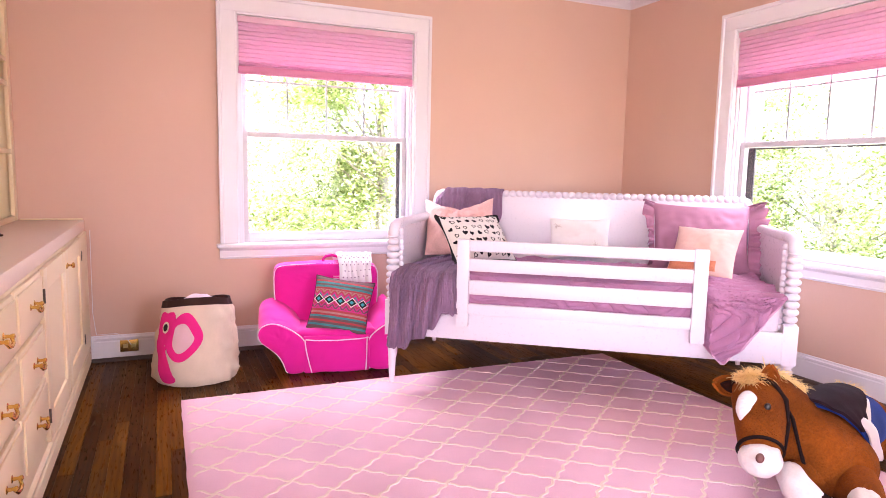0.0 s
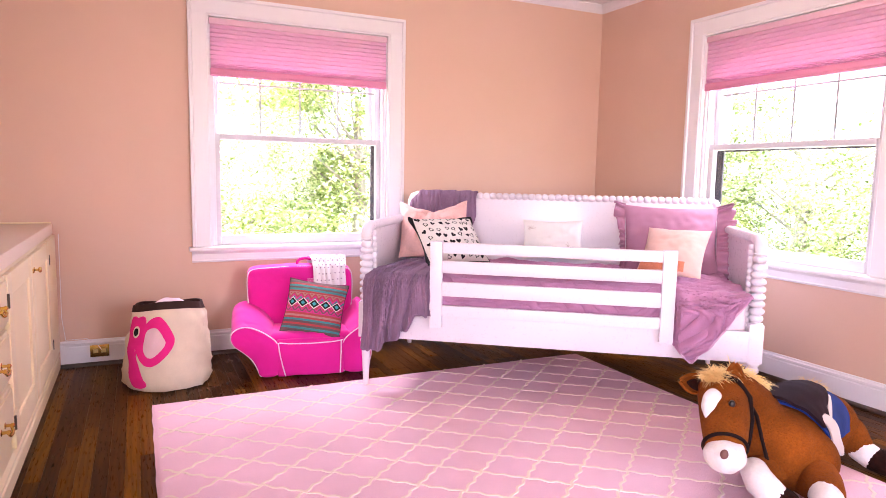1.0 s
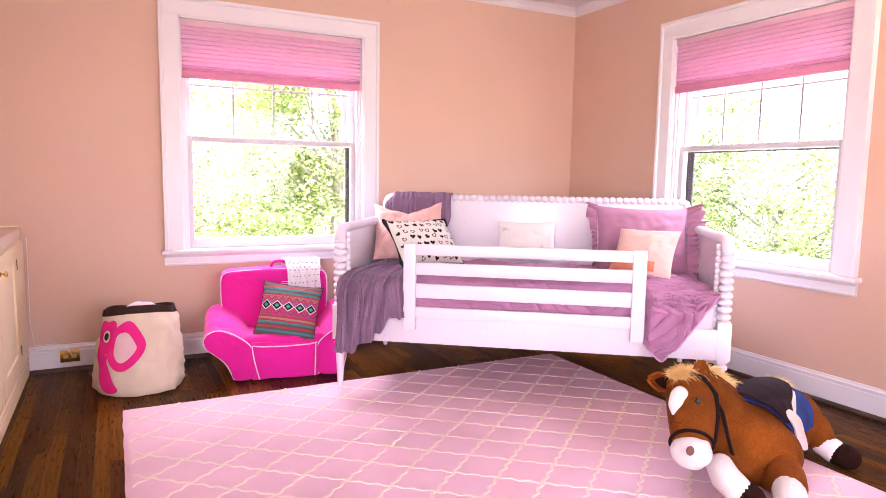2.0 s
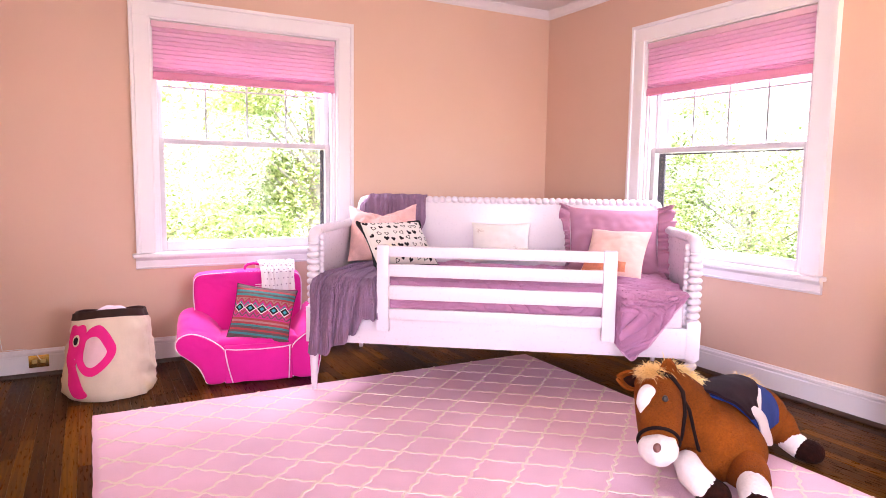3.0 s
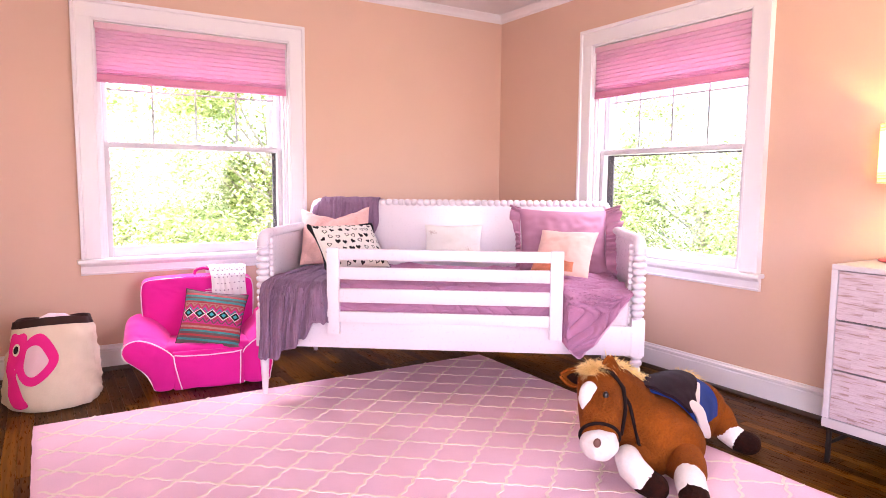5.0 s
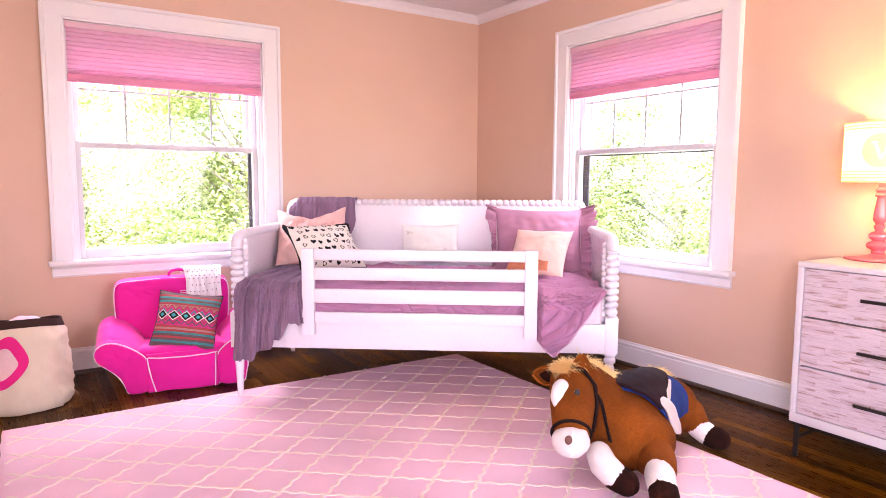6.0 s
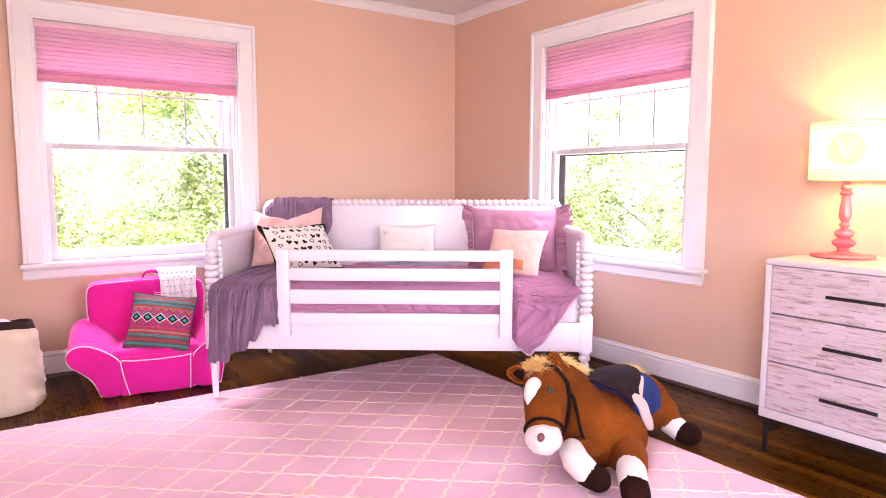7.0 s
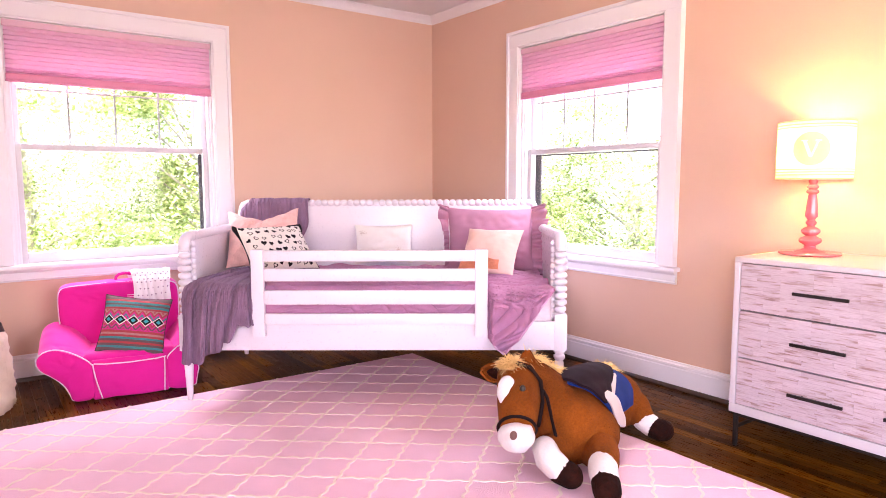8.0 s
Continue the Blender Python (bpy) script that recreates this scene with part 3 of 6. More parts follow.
def rug_material(name, color, vary):
    m = material(name, color, 0.95, vary, 2.2, 260, 0.7, 0.004, sheen=0.06, sheen_tint=(1, 0.85, 0.95))
    return m


M_RUG = rug_material("rug_pink_wool", (0.79, 0.490, 0.585), 0.10)
M_RUGLINE = rug_material("rug_cream_wool", (0.80, 0.63, 0.555), 0.10)
rug = thing("rug", pose(0, 0, 0), "pink wool rug with a raised cream trellis", "rug")


def rug_edge(s, t):
    x = RX0 + (RX1 - RX0) * s
    y = RY0 + (RY1 - RY0) * t
    e = 0.004 * wob(x * 9, y * 9)
    if s in (0, 1):
        x += e
    if t in (0, 1):
        y += e
    lip = min(s * (RX1 - RX0), (1 - s) * (RX1 - RX0), t * (RY1 - RY0), (1 - t) * (RY1 - RY0))
    z = RZ * (0.45 + 0.55 * smoothstep(0, 0.02, lip)) + 0.0012 * wob(x * 3, y * 3) + 0.0006 * wob(x * 40, y * 40)
    return (x, y, z)


def rug_grid():
    b = bmesh.new()
    nx, ny = 150, 180
    ss = [0, 0.004, 0.008] + [0.008 + 0.984 * i / nx for i in range(1, nx)] + [0.992, 0.996, 1]
    ts = [0, 0.004, 0.008] + [0.008 + 0.984 * i / ny for i in range(1, ny)] + [0.992, 0.996, 1]
    g = [[b.verts.new(rug_edge(s, t)) for t in ts] for s in ss]
    for i in range(len(ss) - 1):
        for j in range(len(ts) - 1):
            b.faces.new((g[i][j], g[i + 1][j], g[i + 1][j + 1], g[i][j + 1]))
    rim = [v for v in g[0]] + [r[-1] for r in g[1:]] + [v for v in g[-1][-2::-1]] + [r[0] for r in g[-2:0:-1]]
    low = [b.verts.new((v.co.x, v.co.y, 0.0005)) for v in rim]
    n = len(rim)
    for i in range(n):
        b.faces.new((rim[i], low[i], low[(i + 1) % n], rim[(i + 1) % n]))
    return b


part("wool_field", rug_grid(), M_RUG, rug)
DX, DY, PX, PY = 0.1350, 0.1125, 2.087, 2.420
lines = bmesh.new()
unit_len = math.hypot(DX, DY)
for sign in (1, -1):
    d = Vector((DX, DY * sign, 0)) / unit_len
    nrm = Vector((-d.y, d.x, 0))
    for k in range(-40, 41):
        base = Vector((PX + 2 * DX * k, PY, 0))
        prev = None
        for i in range(-340, 341):
            w = i / 12.0
            p = base + d * (unit_len * w)
            wig = 0.0065 * math.sin(2 * math.pi * w * 2.5) * (0.55 + 0.45 * abs(math.sin(math.pi * w))) + 0.002 * wob(p.x * 14, p.y * 14)
            p = p + nrm * wig
            inside = RX0 + 0.016 < p.x < RX1 - 0.016 and RY0 + 0.016 < p.y < RY1 - 0.016
            if not inside:
                prev = None
                continue
            hw = 0.0082 + 0.0012 * wob(p.x * 25, p.y * 25)
            h = RZ + 0.0022 + (0.0004 if sign > 0 else 0)
            ring = [lines.verts.new(p + nrm * a + Vector((0, 0, z))) for a, z in ((-hw, RZ - 0.003), (-hw * 0.6, h), (hw * 0.6, h), (hw, RZ - 0.003))]
            if prev:
                for a in range(3):
                    lines.faces.new((prev[a], ring[a], ring[a + 1], prev[a + 1]))
            prev = ring
bmesh.ops.recalc_face_normals(lines, faces=lines.faces[:])
tagged(part("trellis", lines, M_RUGLINE, rug, "raised cream trellis lines"), kind="stuff")

# ---- daybed ----
BED = pose(2.023, 2.734, 0, 0, 0, -36.5)
BX0, BX1 = -1.054, 0.933
bed = thing("daybed", BED, "white lacquered wooden daybed with spool-turned rails", "bed")
part("front_rail", box(BX0 + 0.02, BX1 - 0.02, 0.004, 0.032, 0.292, 0.446, 0.004), M_BED, bed)
part("back_panel", box(BX0 + 0.02, BX1 - 0.02, 1.012, 1.032, 0.33, 1.030, 0.003), M_BED, bed)
part("back_rail_low", box(BX0 + 0.02, BX1 - 0.02, 1.000, 1.011, 0.29, 0.42, 0.003), M_BED, bed)
part("slat_base", box(BX0 + 0.03, BX1 - 0.03, 0.036, 0.995, 0.330, 0.348, 0.002), M_BED, bed)


def beads(length, pitch, r, neck, seg=18):
    """A spool turning: a string of flattened balls along z."""
    prof = [(neck, 0)]
    n = max(1, round(length / pitch))
    pitch = length / n
    for i in range(n):
        for k in range(0, 9):
            a = math.pi * k / 8
            prof.append((neck + (r - neck) * math.sin(a) ** 0.92 if 0 < k < 8 else neck, pitch * (i + 0.04 + 0.92 * (1 - math.cos(a)) / 2)))
    prof.append((neck, length))
    return prof


# top rail of the back
part("back_spool_rail", lathe(beads(1.94, 0.0435, 0.0235, 0.013, 14), 14, pose(BX0 + 0.025, 1.022, 1.042, 0, 90, 0)), M_BED, bed, "white spool-turned top rail")
for x in (BX0, BX1):
    part("back_post", box(x - 0.03, x + 0.03, 0.992, 1.050, 0.27, 0.86, 0.005), M_BED, bed)
    part("back_leg", lathe([(0.014, 0), (0.018, 0.06), (0.026, 0.22), (0.028, 0.245), (0.022, 0.255), (0.030, 0.27)], 16, pose(x, 1.022, 0)), M_BED, bed)
    s = 1 if x == BX0 else -1
    corner = [(x, 1.022, 0.86), (x, 1.022, 0.96), (x + s * 0.006, 1.022, 1.005), (x + s * 0.018, 1.022, 1.033), (x + s * 0.04, 1.022, 1.042)]
    part("back_corner", tube(corner, [0.028, 0.027, 0.026, 0.024, 0.02], 14), M_BED, bed)
    # arm: panel, ringed rail and elbow
    part("arm_panel", box(x - 0.010, x + 0.010, 0.075, 0.992, 0.40, 0.880, 0.003), M_BED, bed)
    rail = lathe(beads(0.86, 0.0165, 0.0265, 0.0225, 12), 16, pose(x, 0.135, 0.893, -90, 0, 0))
    part("arm_rail", rail, M_BED, bed, "white ring-turned arm rail")
    elbow = [(x, 0.035, 0.822), (x, 0.035, 0.838), (x, 0.038, 0.858), (x, 0.050, 0.876), (x, 0.076, 0.889), (x, 0.110, 0.893), (x, 0.137, 0.893)]
    part("elbow", tube(elbow, [0.027, 0.030, 0.031, 0.031, 0.029, 0.0275, 0.025], 18), M_BED, bed)
    post = [(0.033, 0.482), (0.033, 0.486), (0.018, 0.490)]
    for r, z in beads(0.325, 0.0355, 0.0365, 0.017):
        # the balls are a little smaller at both ends of the post
        k = 0.78 + 0.22 * smoothstep(0.0, 0.06, z) * smoothstep(0.325, 0.255, z)
        post.append((0.017 + (r - 0.017) * k, 0.491 + z))
    post += [(0.020, 0.817), (0.030, 0.820), (0.032, 0.826), (0.027, 0.831)]
    part("front_post", lathe(post, 22, pose(x, 0.035, 0)), M_BED, bed, "white post of stacked turned balls")
    part("inner_spindle", lathe([(r, 0.45 + z) for r, z in beads(0.42, 0.0300, 0.0155, 0.008)], 14, pose(x + s * 0.036, 0.066, 0)), M_BED, bed)
    part("leg_block", box(x - 0.034, x + 0.034, 0.001, 0.069, 0.288, 0.482, 0.005), M_BED, bed)
    part("front_leg", lathe([(0.0135, 0.0), (0.0145, 0.004), (0.020, 0.12), (0.025, 0.215), (0.022, 0.224), (0.018, 0.230), (0.030, 0.243), (0.031, 0.256), (0.021, 0.268), (0.030, 0.276), (0.030, 0.2875)], 18, pose(x, 0.035, 0.013 if x == BX0 else 0)), M_BED, bed)

# guard rail
guard = thing("bed_guard_rail", BED, "white slatted guard rail clipped to the bed front", "bed rail")
for x0, x1 in ((-0.684, -0.620), (0.478, 0.543)):
    part("upright", box(x0, x1, -0.042, -0.004, 0.374, 0.833, 0.004), M_BED, guard)
for z0, z1 in ((0.772, 0.829), (0.668, 0.733), (0.546, 0.620), (0.440, 0.497)):
    part("slat", box(-0.6198, 0.4778, -0.036, -0.014, z0, z1, 0.004), M_BED, guard)

# mattress with a pale printed sheet
M_SHEET = material("pale_sheet", (0.74, 0.60, 0.66), 0.85, 0.16, 14, 300, 0.2, 0.001, sheen=0.1)
mat_bm = box(BX0 + 0.035, BX1 - 0.035, 0.038, 0.985, 0.349, 0.615, 0.05, seg=4)
bmesh.ops.subdivide_edges(mat_bm, edges=[e for e in mat_bm.edges if e.calc_length() > 0.2], cuts=24, use_grid_fill=True)
for v in mat_bm.verts:
    v.co.y += 0.004 * wob(v.co.x * 9, v.co.z * 12)
    v.co.z += 0.003 * wob(v.co.x * 7, v.co.y * 7)
mattress = tagged(part("mattress", mat_bm, M_SHEET), "pale pink sheeted mattress on the daybed", "mattress")
mattress.matrix_world = BED

# quilt
M_QUILT = material("mauve_quilt_cotton", (0.43, 0.195, 0.325), 0.85, 0.14, 6, 240, 0.3, 0.0015, sheen=0.12, sheen_tint=(1, 0.8, 0.95))
M_PIPE = material("mauve_stitched_edge", (0.62, 0.38, 0.52), 0.8, 0.1, 20, 200, 0.3)


def quilt_low(u):
    """How low the quilt hangs in front at u."""
    if u < 0.50:
        return 0.432
    if u < 0.632:
        return 0.432 - (0.432 - 0.283) * ((u - 0.50) / 0.132) ** 0.8
    return 0.283 + (0.63 - 0.283) * ((u - 0.632) / (0.885 - 0.632)) ** 1.12


def quilt(s, t):
    u = -0.86 + (0.885 + 0.86) * s
    low = min(0.628, quilt_low(u))
    out = smoothstep(0.535, 0.575, u)
    # crinkles run slantwise, in metres along the cloth
    v = 1.35 * t if t < 0.6 else 0.81 + (t - 0.6) / 0.4 * max(0.15, 0.63 - low)
    turn = 0.45 - 1.25 * smoothstep(0.78, 0.92, v) * out + 0.5 * wob(u * 1.7, v * 1.7, 3.0)
    p, q = u * math.cos(turn) + v * math.sin(turn), v * math.cos(turn) - u * math.sin(turn)
    bend = 5.0 * wob(u * 4, v * 4, 5.0)
    # rounded puffs between sharp pinched creases
    f1 = abs(math.sin(q * 62 + 0.6 * bend + 1.2 * wob(p * 9, q * 9, 2.0))) ** 0.4
    f2 = abs(math.sin((q + 0.55 * p) * 118 + bend)) ** 0.4
    m1, m2 = smoothstep(-0.45, 0.25, wob(p * 4, q * 9, 8.0)), smoothstep(-0.3, 0.3, wob(p * 8, q * 16, 13.0))
    puck = 0.006 + 0.010 * wob(u * 5, v * 5, 1.0) + 0.019 * f1 * m1 + 0.010 * f2 * m2
    if t < 0.6:
        k = t / 0.6
        y = 0.86 - (0.86 - 0.05) * k
        z = 0.614 + puck * 1.1 - 0.010 * smoothstep(0.85, 1.0, k)
        if k < 0.05:
            z -= 0.012 * (1 - k / 0.05)
        return (u, y, z)
    k = (t - 0.6) / 0.4
    yf = 0.024 * (1 - out) - 0.016 * out
    drop = smoothstep(0, 0.16, k)
    y = 0.05 + (yf - 0.05) * drop - puck * ((0.8 + 1.1 * out) * (1 - (1 - out) * smoothstep(0.55, 0.95, k)))
    if low < 0.44:
        y -= 0.006 * out * math.sin(u * 55 + 6 * k)
    z = 0.632 - 0.006 * k + (low - 0.626) * max(0, k - 0.04) / 0.96
    return (u, y, z)


qt = thing("quilt", BED, "crinkled mauve quilt spread over the daybed", "quilt")
part("cover", sheet(360, 230, quilt, 0.005), M_QUILT, qt)
edge = [Vector(quilt(s / 120, 1.0)) + Vector((0, -0.001, -0.002)) for s in range(96, 121)]
part("hem", tube(edge, 0.005, 8), M_PIPE, qt, "pale stitched hem")

# knit throw
M_KNIT = material("mauve_knit", (0.24, 0.142, 0.225), 0.9, 0.16, 9, 200, 0.4, 0.002, sheen=0.12, sheen_tint=(0.9, 0.8, 0.95))
kn = M_KNIT.node_tree
kb = kn.nodes["Principled BSDF"]
tc, wv = kn.nodes.new("ShaderNodeTexCoord"), kn.nodes.new("ShaderNodeTexWave")
wv.inputs["Scale"].default_value, wv.inputs["Distortion"].default_value = 34, 1.2
wv.inputs["Detail"].default_value = 2
kn.links.new(tc.outputs["Object"], wv.inputs["Vector"])
prior = [n for n in kn.nodes if n.bl_idname == "ShaderNodeBump"][0]
bump(kn, kb, wv.outputs[1], 0.5, 0.004, prior.outputs[0])


def throw_path(w):
    """The throw's way over the back, along the seat and down the front; w in metres."""
    pts = [(1.066, 0.70), (1.064, 0.98), (1.060, 1.040), (1.042, 1.068), (1.012, 1.067), (0.990, 1.038), (0.982, 0.95), (0.975, 0.74), (0.95, 0.675), (0.88, 0.655), (0.50, 0.652), (0.10, 0.652), (0.035, 0.645), (-0.004, 0.615), (-0.016, 0.56), (-0.022, 0.42), (-0.026, 0.24)]
    acc = [0]
    for a, c in zip(pts, pts[1:]):
        acc.append(acc[-1] + math.hypot(a[0] - c[0], a[1] - c[1]))
    w = w * acc[-1]
    for i in range(len(pts) - 1):
        if w <= acc[i + 1] or i == len(pts) - 2:
            k = (w - acc[i]) / (acc[i + 1] - acc[i])
            k2 = min(1, max(0, k))
            return (pts[i][0] + (pts[i + 1][0] - pts[i][0]) * k2, pts[i][1] + (pts[i + 1][1] - pts[i][1]) * k2)


def throw(s, t):
    # the bottom edge steps up, fold by fold, towards the guard rail
    end = 1.0 - 0.026 * smoothstep(0.33, 0.40, s) - 0.026 * smoothstep(0.58, 0.64, s) - 0.042 * smoothstep(0.76, 0.82, s) + 0.012 * wob(s * 8) + 0.004 * wob(s * 27)
    y, z = throw_path(t * end)
    hang = smoothstep(0.70, 0.86, t)
    top = 1 - smoothstep(0.28, 0.40, t)
    seat = (1 - hang) * (1 - top)
    left = -1.058 + 0.18 * seat * smoothstep(0.86, 0.55, t) + 0.06 * seat
    right = -0.590 * top + (-0.672) * (1 - top)
    # folds lean to one side and gather as they fall
    lean_k = s + 0.10 * wob(s * 2.2, t * 2.5, 3.0) * (1 - top)
    u = left + (right - left) * s + 0.022 * wob(s * 6, t * 6) - 0.035 * smoothstep(0.72, 1.0, t) * math.sin(math.pi * s)
    a = lean_k * 4.3
    f = a - math.floor(a)
    fold = smoothstep(0.0, 0.72, f) * (1 - smoothstep(0.78, 1.0, f))
    u += 0.030 * hang * (fold - 0.5) * smoothstep(0.02, 0.12, s) * (1 - smoothstep(0.88, 0.98, s))
    fine = 0.5 + 0.5 * math.sin(2 * math.pi * (lean_k * 13 + 1.1 * wob(s * 5, t * 4)))
    rib = s * 27
    column = int(rib)
    across = rib - column
    if column % 3 == 2:
        knit = 0.0016 * math.sin(math.pi * across) * math.sin(2 * math.pi * t * 150) ** 2
    else:
        # two strands cross over each other along the column
        swing = 0.30 * math.sin(2 * math.pi * t * 34 + 1.3 * column)
        knit = 0.0062 * max(math.exp(-((across - 0.5 - swing) / 0.20) ** 2), 0.8 * math.exp(-((across - 0.5 + swing) / 0.20) ** 2))
    if t > 0.955:
        knit = 0.0030 * math.sin(math.pi * s * 90) ** 2
    y -= (0.006 + 0.038 * hang) * fold * (hang + 0.4 * top) + 0.012 * fine * hang + knit * (hang + top)
    z += ((0.024 * fold + 0.010 * fine) * smoothstep(0.2, 0.3, t) * (1 if z < 0.9 else 0.3) + knit) * seat
    if z > 0.8:
        y -= 0.008 * fine * top
        z -= 0.075 * max(0, 0.22 - s) ** 2 / 0.05
    if z > 1.0:
        z += 0.005 * fold
    return (u, y, z)


kt = thing("knit_throw", BED, "grey-mauve knitted throw draped over bed back and front", "throw blanket")
part("knit", sheet(250, 420, throw, 0.006), M_KNIT, kt)
part("ribbed_hem", tube([Vector(throw(s / 90, 1.0)) + Vector((0, -0.004, 0)) for s in range(91)], 0.0065, 8), M_KNIT, kt)


# ---- pillows ----
def pillow_point(a, c, w, h, d, side, seed, crush=0.0, wrinkle=0.006):
    """A point on a stuffed pillow's face; a, c from -1 to 1 across and up."""
    pinch = 0.07
    x = a * w / 2 * (1 - pinch * (1 - c * c) * abs(a) ** 3)
    z = c * h / 2 * (1 - pinch * (1 - a * a) * abs(c) ** 3)
    puff = ((1 - abs(a) ** 2.6) * (1 - abs(c) ** 2.6)) ** 0.55
    y = -side * d / 2 * puff
    wr = wrinkle * wob(a * 2.4 + seed, c * 2.4, side * 3.0 + seed) + wrinkle * 0.5 * wob(a * 6 + seed, c * 6, side * 5.0)
    y += wr * (0.2 + puff)
    z -= crush * (1 - abs(a)) ** 1.3 * max(0, c) ** 2 * h
    return Vector((x, y, z))


def pillow_mesh(w, h, d, seed, n=36, crush=0.0, wrinkle=0.006):
    b = bmesh.new()
    g = {}
    for side in (1, -1):
        for i in range(n + 1):
            for j in range(n + 1):
                rim = i in (0, n) or j in (0, n)
                if side == -1 and rim:
                    g[side, i, j] = g[1, i, j]
                    continue
                g[side, i, j] = b.verts.new(pillow_point(2 * i / n - 1, 2 * j / n - 1, w, h, d, 0 if rim else side, seed, crush, 0 if rim else wrinkle))
    for side in (1, -1):
        for i in range(n):
            for j in range(n):
                q = [g[side, i, j], g[side, i + 1, j], g[side, i + 1, j + 1], g[side, i, j + 1]]
                b.faces.new(q if side == 1 else q[::-1])
    return b


def rim_points(w, h, d, seed, n=40, crush=0.0):
    ts = [2 * i / n - 1 for i in range(n)]
    loop = [(t, -1) for t in ts] + [(1, t) for t in ts] + [(-t, 1) for t in ts] + [(-1, -t) for t in ts]
    return [pillow_point(a, c, w, h, d, 0, seed, crush, 0) for a, c in loop]


def lean(x, y, z, tilt, yaw, roll=0):
    """A pose for a pillow in the bed's frame: tilt leans its top back, yaw turns its face."""
    return BED @ pose(x, y, z) @ pose(0, 0, 0, 0, 0, yaw) @ pose(0, 0, 0, -tilt, 0, 0) @ pose(0, 0, 0, 0, roll, 0)


# a large ruffled sham
M_SHAM = material("mauve_sham_cotton", (0.42, 0.20, 0.30), 0.8, 0.08, 5, 260, 0.25, 0.001, sheen=0.12, sheen_tint=(1, 0.85, 0.95))
sham = thing("pillow_sham", lean(0.606, 0.66, 0.818, 17, 4, 1.0), "large mauve pillow sham with ruffled sides", "pillow", "pillows")
part("cover", pillow_mesh(0.545, 0.42, 0.17, 4, 44, 0.0, 0.016), M_SHAM, sham)
for sx in (-1, 1):
    def ruffle(s, t, sx=sx):
        z = -0.215 + 0.43 * t
        a = 0.272 + 0.006 * wob(z * 5)
        x = sx * (a - 0.012 + ((0.030 + 0.035 * smoothstep(0.02, 0.17, z) if sx < 0 else 0.085) + 0.016 * wob(z * 24, sx)) * s)
        y = 0.028 * s * math.sin(z * 165 + 6 * wob(z * 9)) - (0.05 * s if sx > 0 else 0) + 0.012 * wob(z * 30, s * 2) * s
        return (x, y, z * (1 + 0.10 * s) + 0.010 * s * math.sin(z * 77))
    part("ruffle", sheet(8, 110, ruffle, 0.0025), M_SHAM, sham)
# a second sham behind it
sham2 = thing("pillow_sham", lean(0.66, 0.885, 0.800, 10, -3, 0), "mauve pillow sham with ruffled sides behind another", "pillow", "pillows")
part("cover", pillow_mesh(0.50, 0.40, 0.14, 9, 30, 0.0, 0.010), M_SHAM, sham2)


M_PEACH = material("peach_velvet", (0.80, 0.51, 0.45), 0.85, 0.12, 5, 300, 0.25, 0.0015, sheen=0.25, sheen_tint=(1, 0.8, 0.7))
peach = thing("peach_pillow", lean(0.586, 0.385, 0.782, 44, -22, 0), "small square peach velvet pillow", "pillow", "pillows")
part("cover", pillow_mesh(0.340, 0.330, 0.12, 14, 34, 0.03, 0.009), M_PEACH, peach)
# a darker orange patch over the lower part of the face
part("orange_patch", sheet(26, 12, lambda s, t: pillow_point(-0.93 + 1.42 * s, -0.93 + (0.40 + 0.05 * math.sin(5 * s)) * t, 0.340, 0.330, 0.12, 1, 14, 0.03, 0.009) + Vector((0, -0.003, 0)), 0.002), material("orange_lower_patch", (0.76, 0.27, 0.16), 0.95, 0.2, 9, 160, 0.8, 0.004), peach, "rough orange patch low on the pillow")

M_CREAM = material("cream_linen", (0.76, 0.71, 0.68), 0.85, 0.06, 6, 320, 0.3, 0.001)
cream = thing("cream_pillow", lean(-0.085, 0.905, 0.775, 12, -2, -1), "small cream pillow with embroidered corners", "pillow", "pillows")
part("cover", pillow_mesh(0.385, 0.26, 0.10, 21, 34, 0.02), M_CREAM, cream)
M_THREAD = material("pale_thread", (0.60, 0.50, 0.46), 0.7, 0.1, 9, 100, 0.2)
rng = random.Random(4)
threads = bmesh.new()
for ca, cc in ((0.55, -0.35), (-0.72, 0.55)):
    for k in range(16):
        ang, ln = rng.uniform(0, 6.28), rng.uniform(0.08, 0.24)
        pts = []
        for i in range(6):
            a = ca + ln * (i / 5) * math.cos(ang + 0.5 * i / 5) * 0.8
            c = cc + ln * (i / 5) * math.sin(ang + 0.5 * i / 5)
            pts.append(pillow_point(max(-0.95, min(0.95, a)), max(-0.95, min(0.95, c)), 0.385, 0.26, 0.10, 1, 21, 0.02) + Vector((0, -0.0012, 0)))
        absorb(threads, tube(pts, 0.0011, 5))
tagged(part("embroidery", threads, M_THREAD, cream, "pale embroidered sprigs"), kind="stuff")

M_FUR = material("pink_plush", (0.82, 0.49, 0.45), 0.95, 0.14, 8, 140, 0.9, 0.006, sheen=0.2, sheen_tint=(1, 0.85, 0.85))
fur = thing("plush_pillow", lean(-0.830, 0.735, 0.838, 42, 10.4, -3), "fluffy pale pink square pillow", "pillow", "pillows")
part("cover", pillow_mesh(0.45, 0.45, 0.15, 31, 56, 0.34, 0.028), M_FUR, fur)

M_PRINT = material("cream_cotton", (0.78, 0.72, 0.66), 0.85, 0.05, 6, 320, 0.25, 0.001)
M_INK = material("black_print", (0.018, 0.016, 0.018), 0.8, 0.2, 9, 100, 0.1)
HW, HH, HD, HS = 0.44, 0.33, 0.12, 41
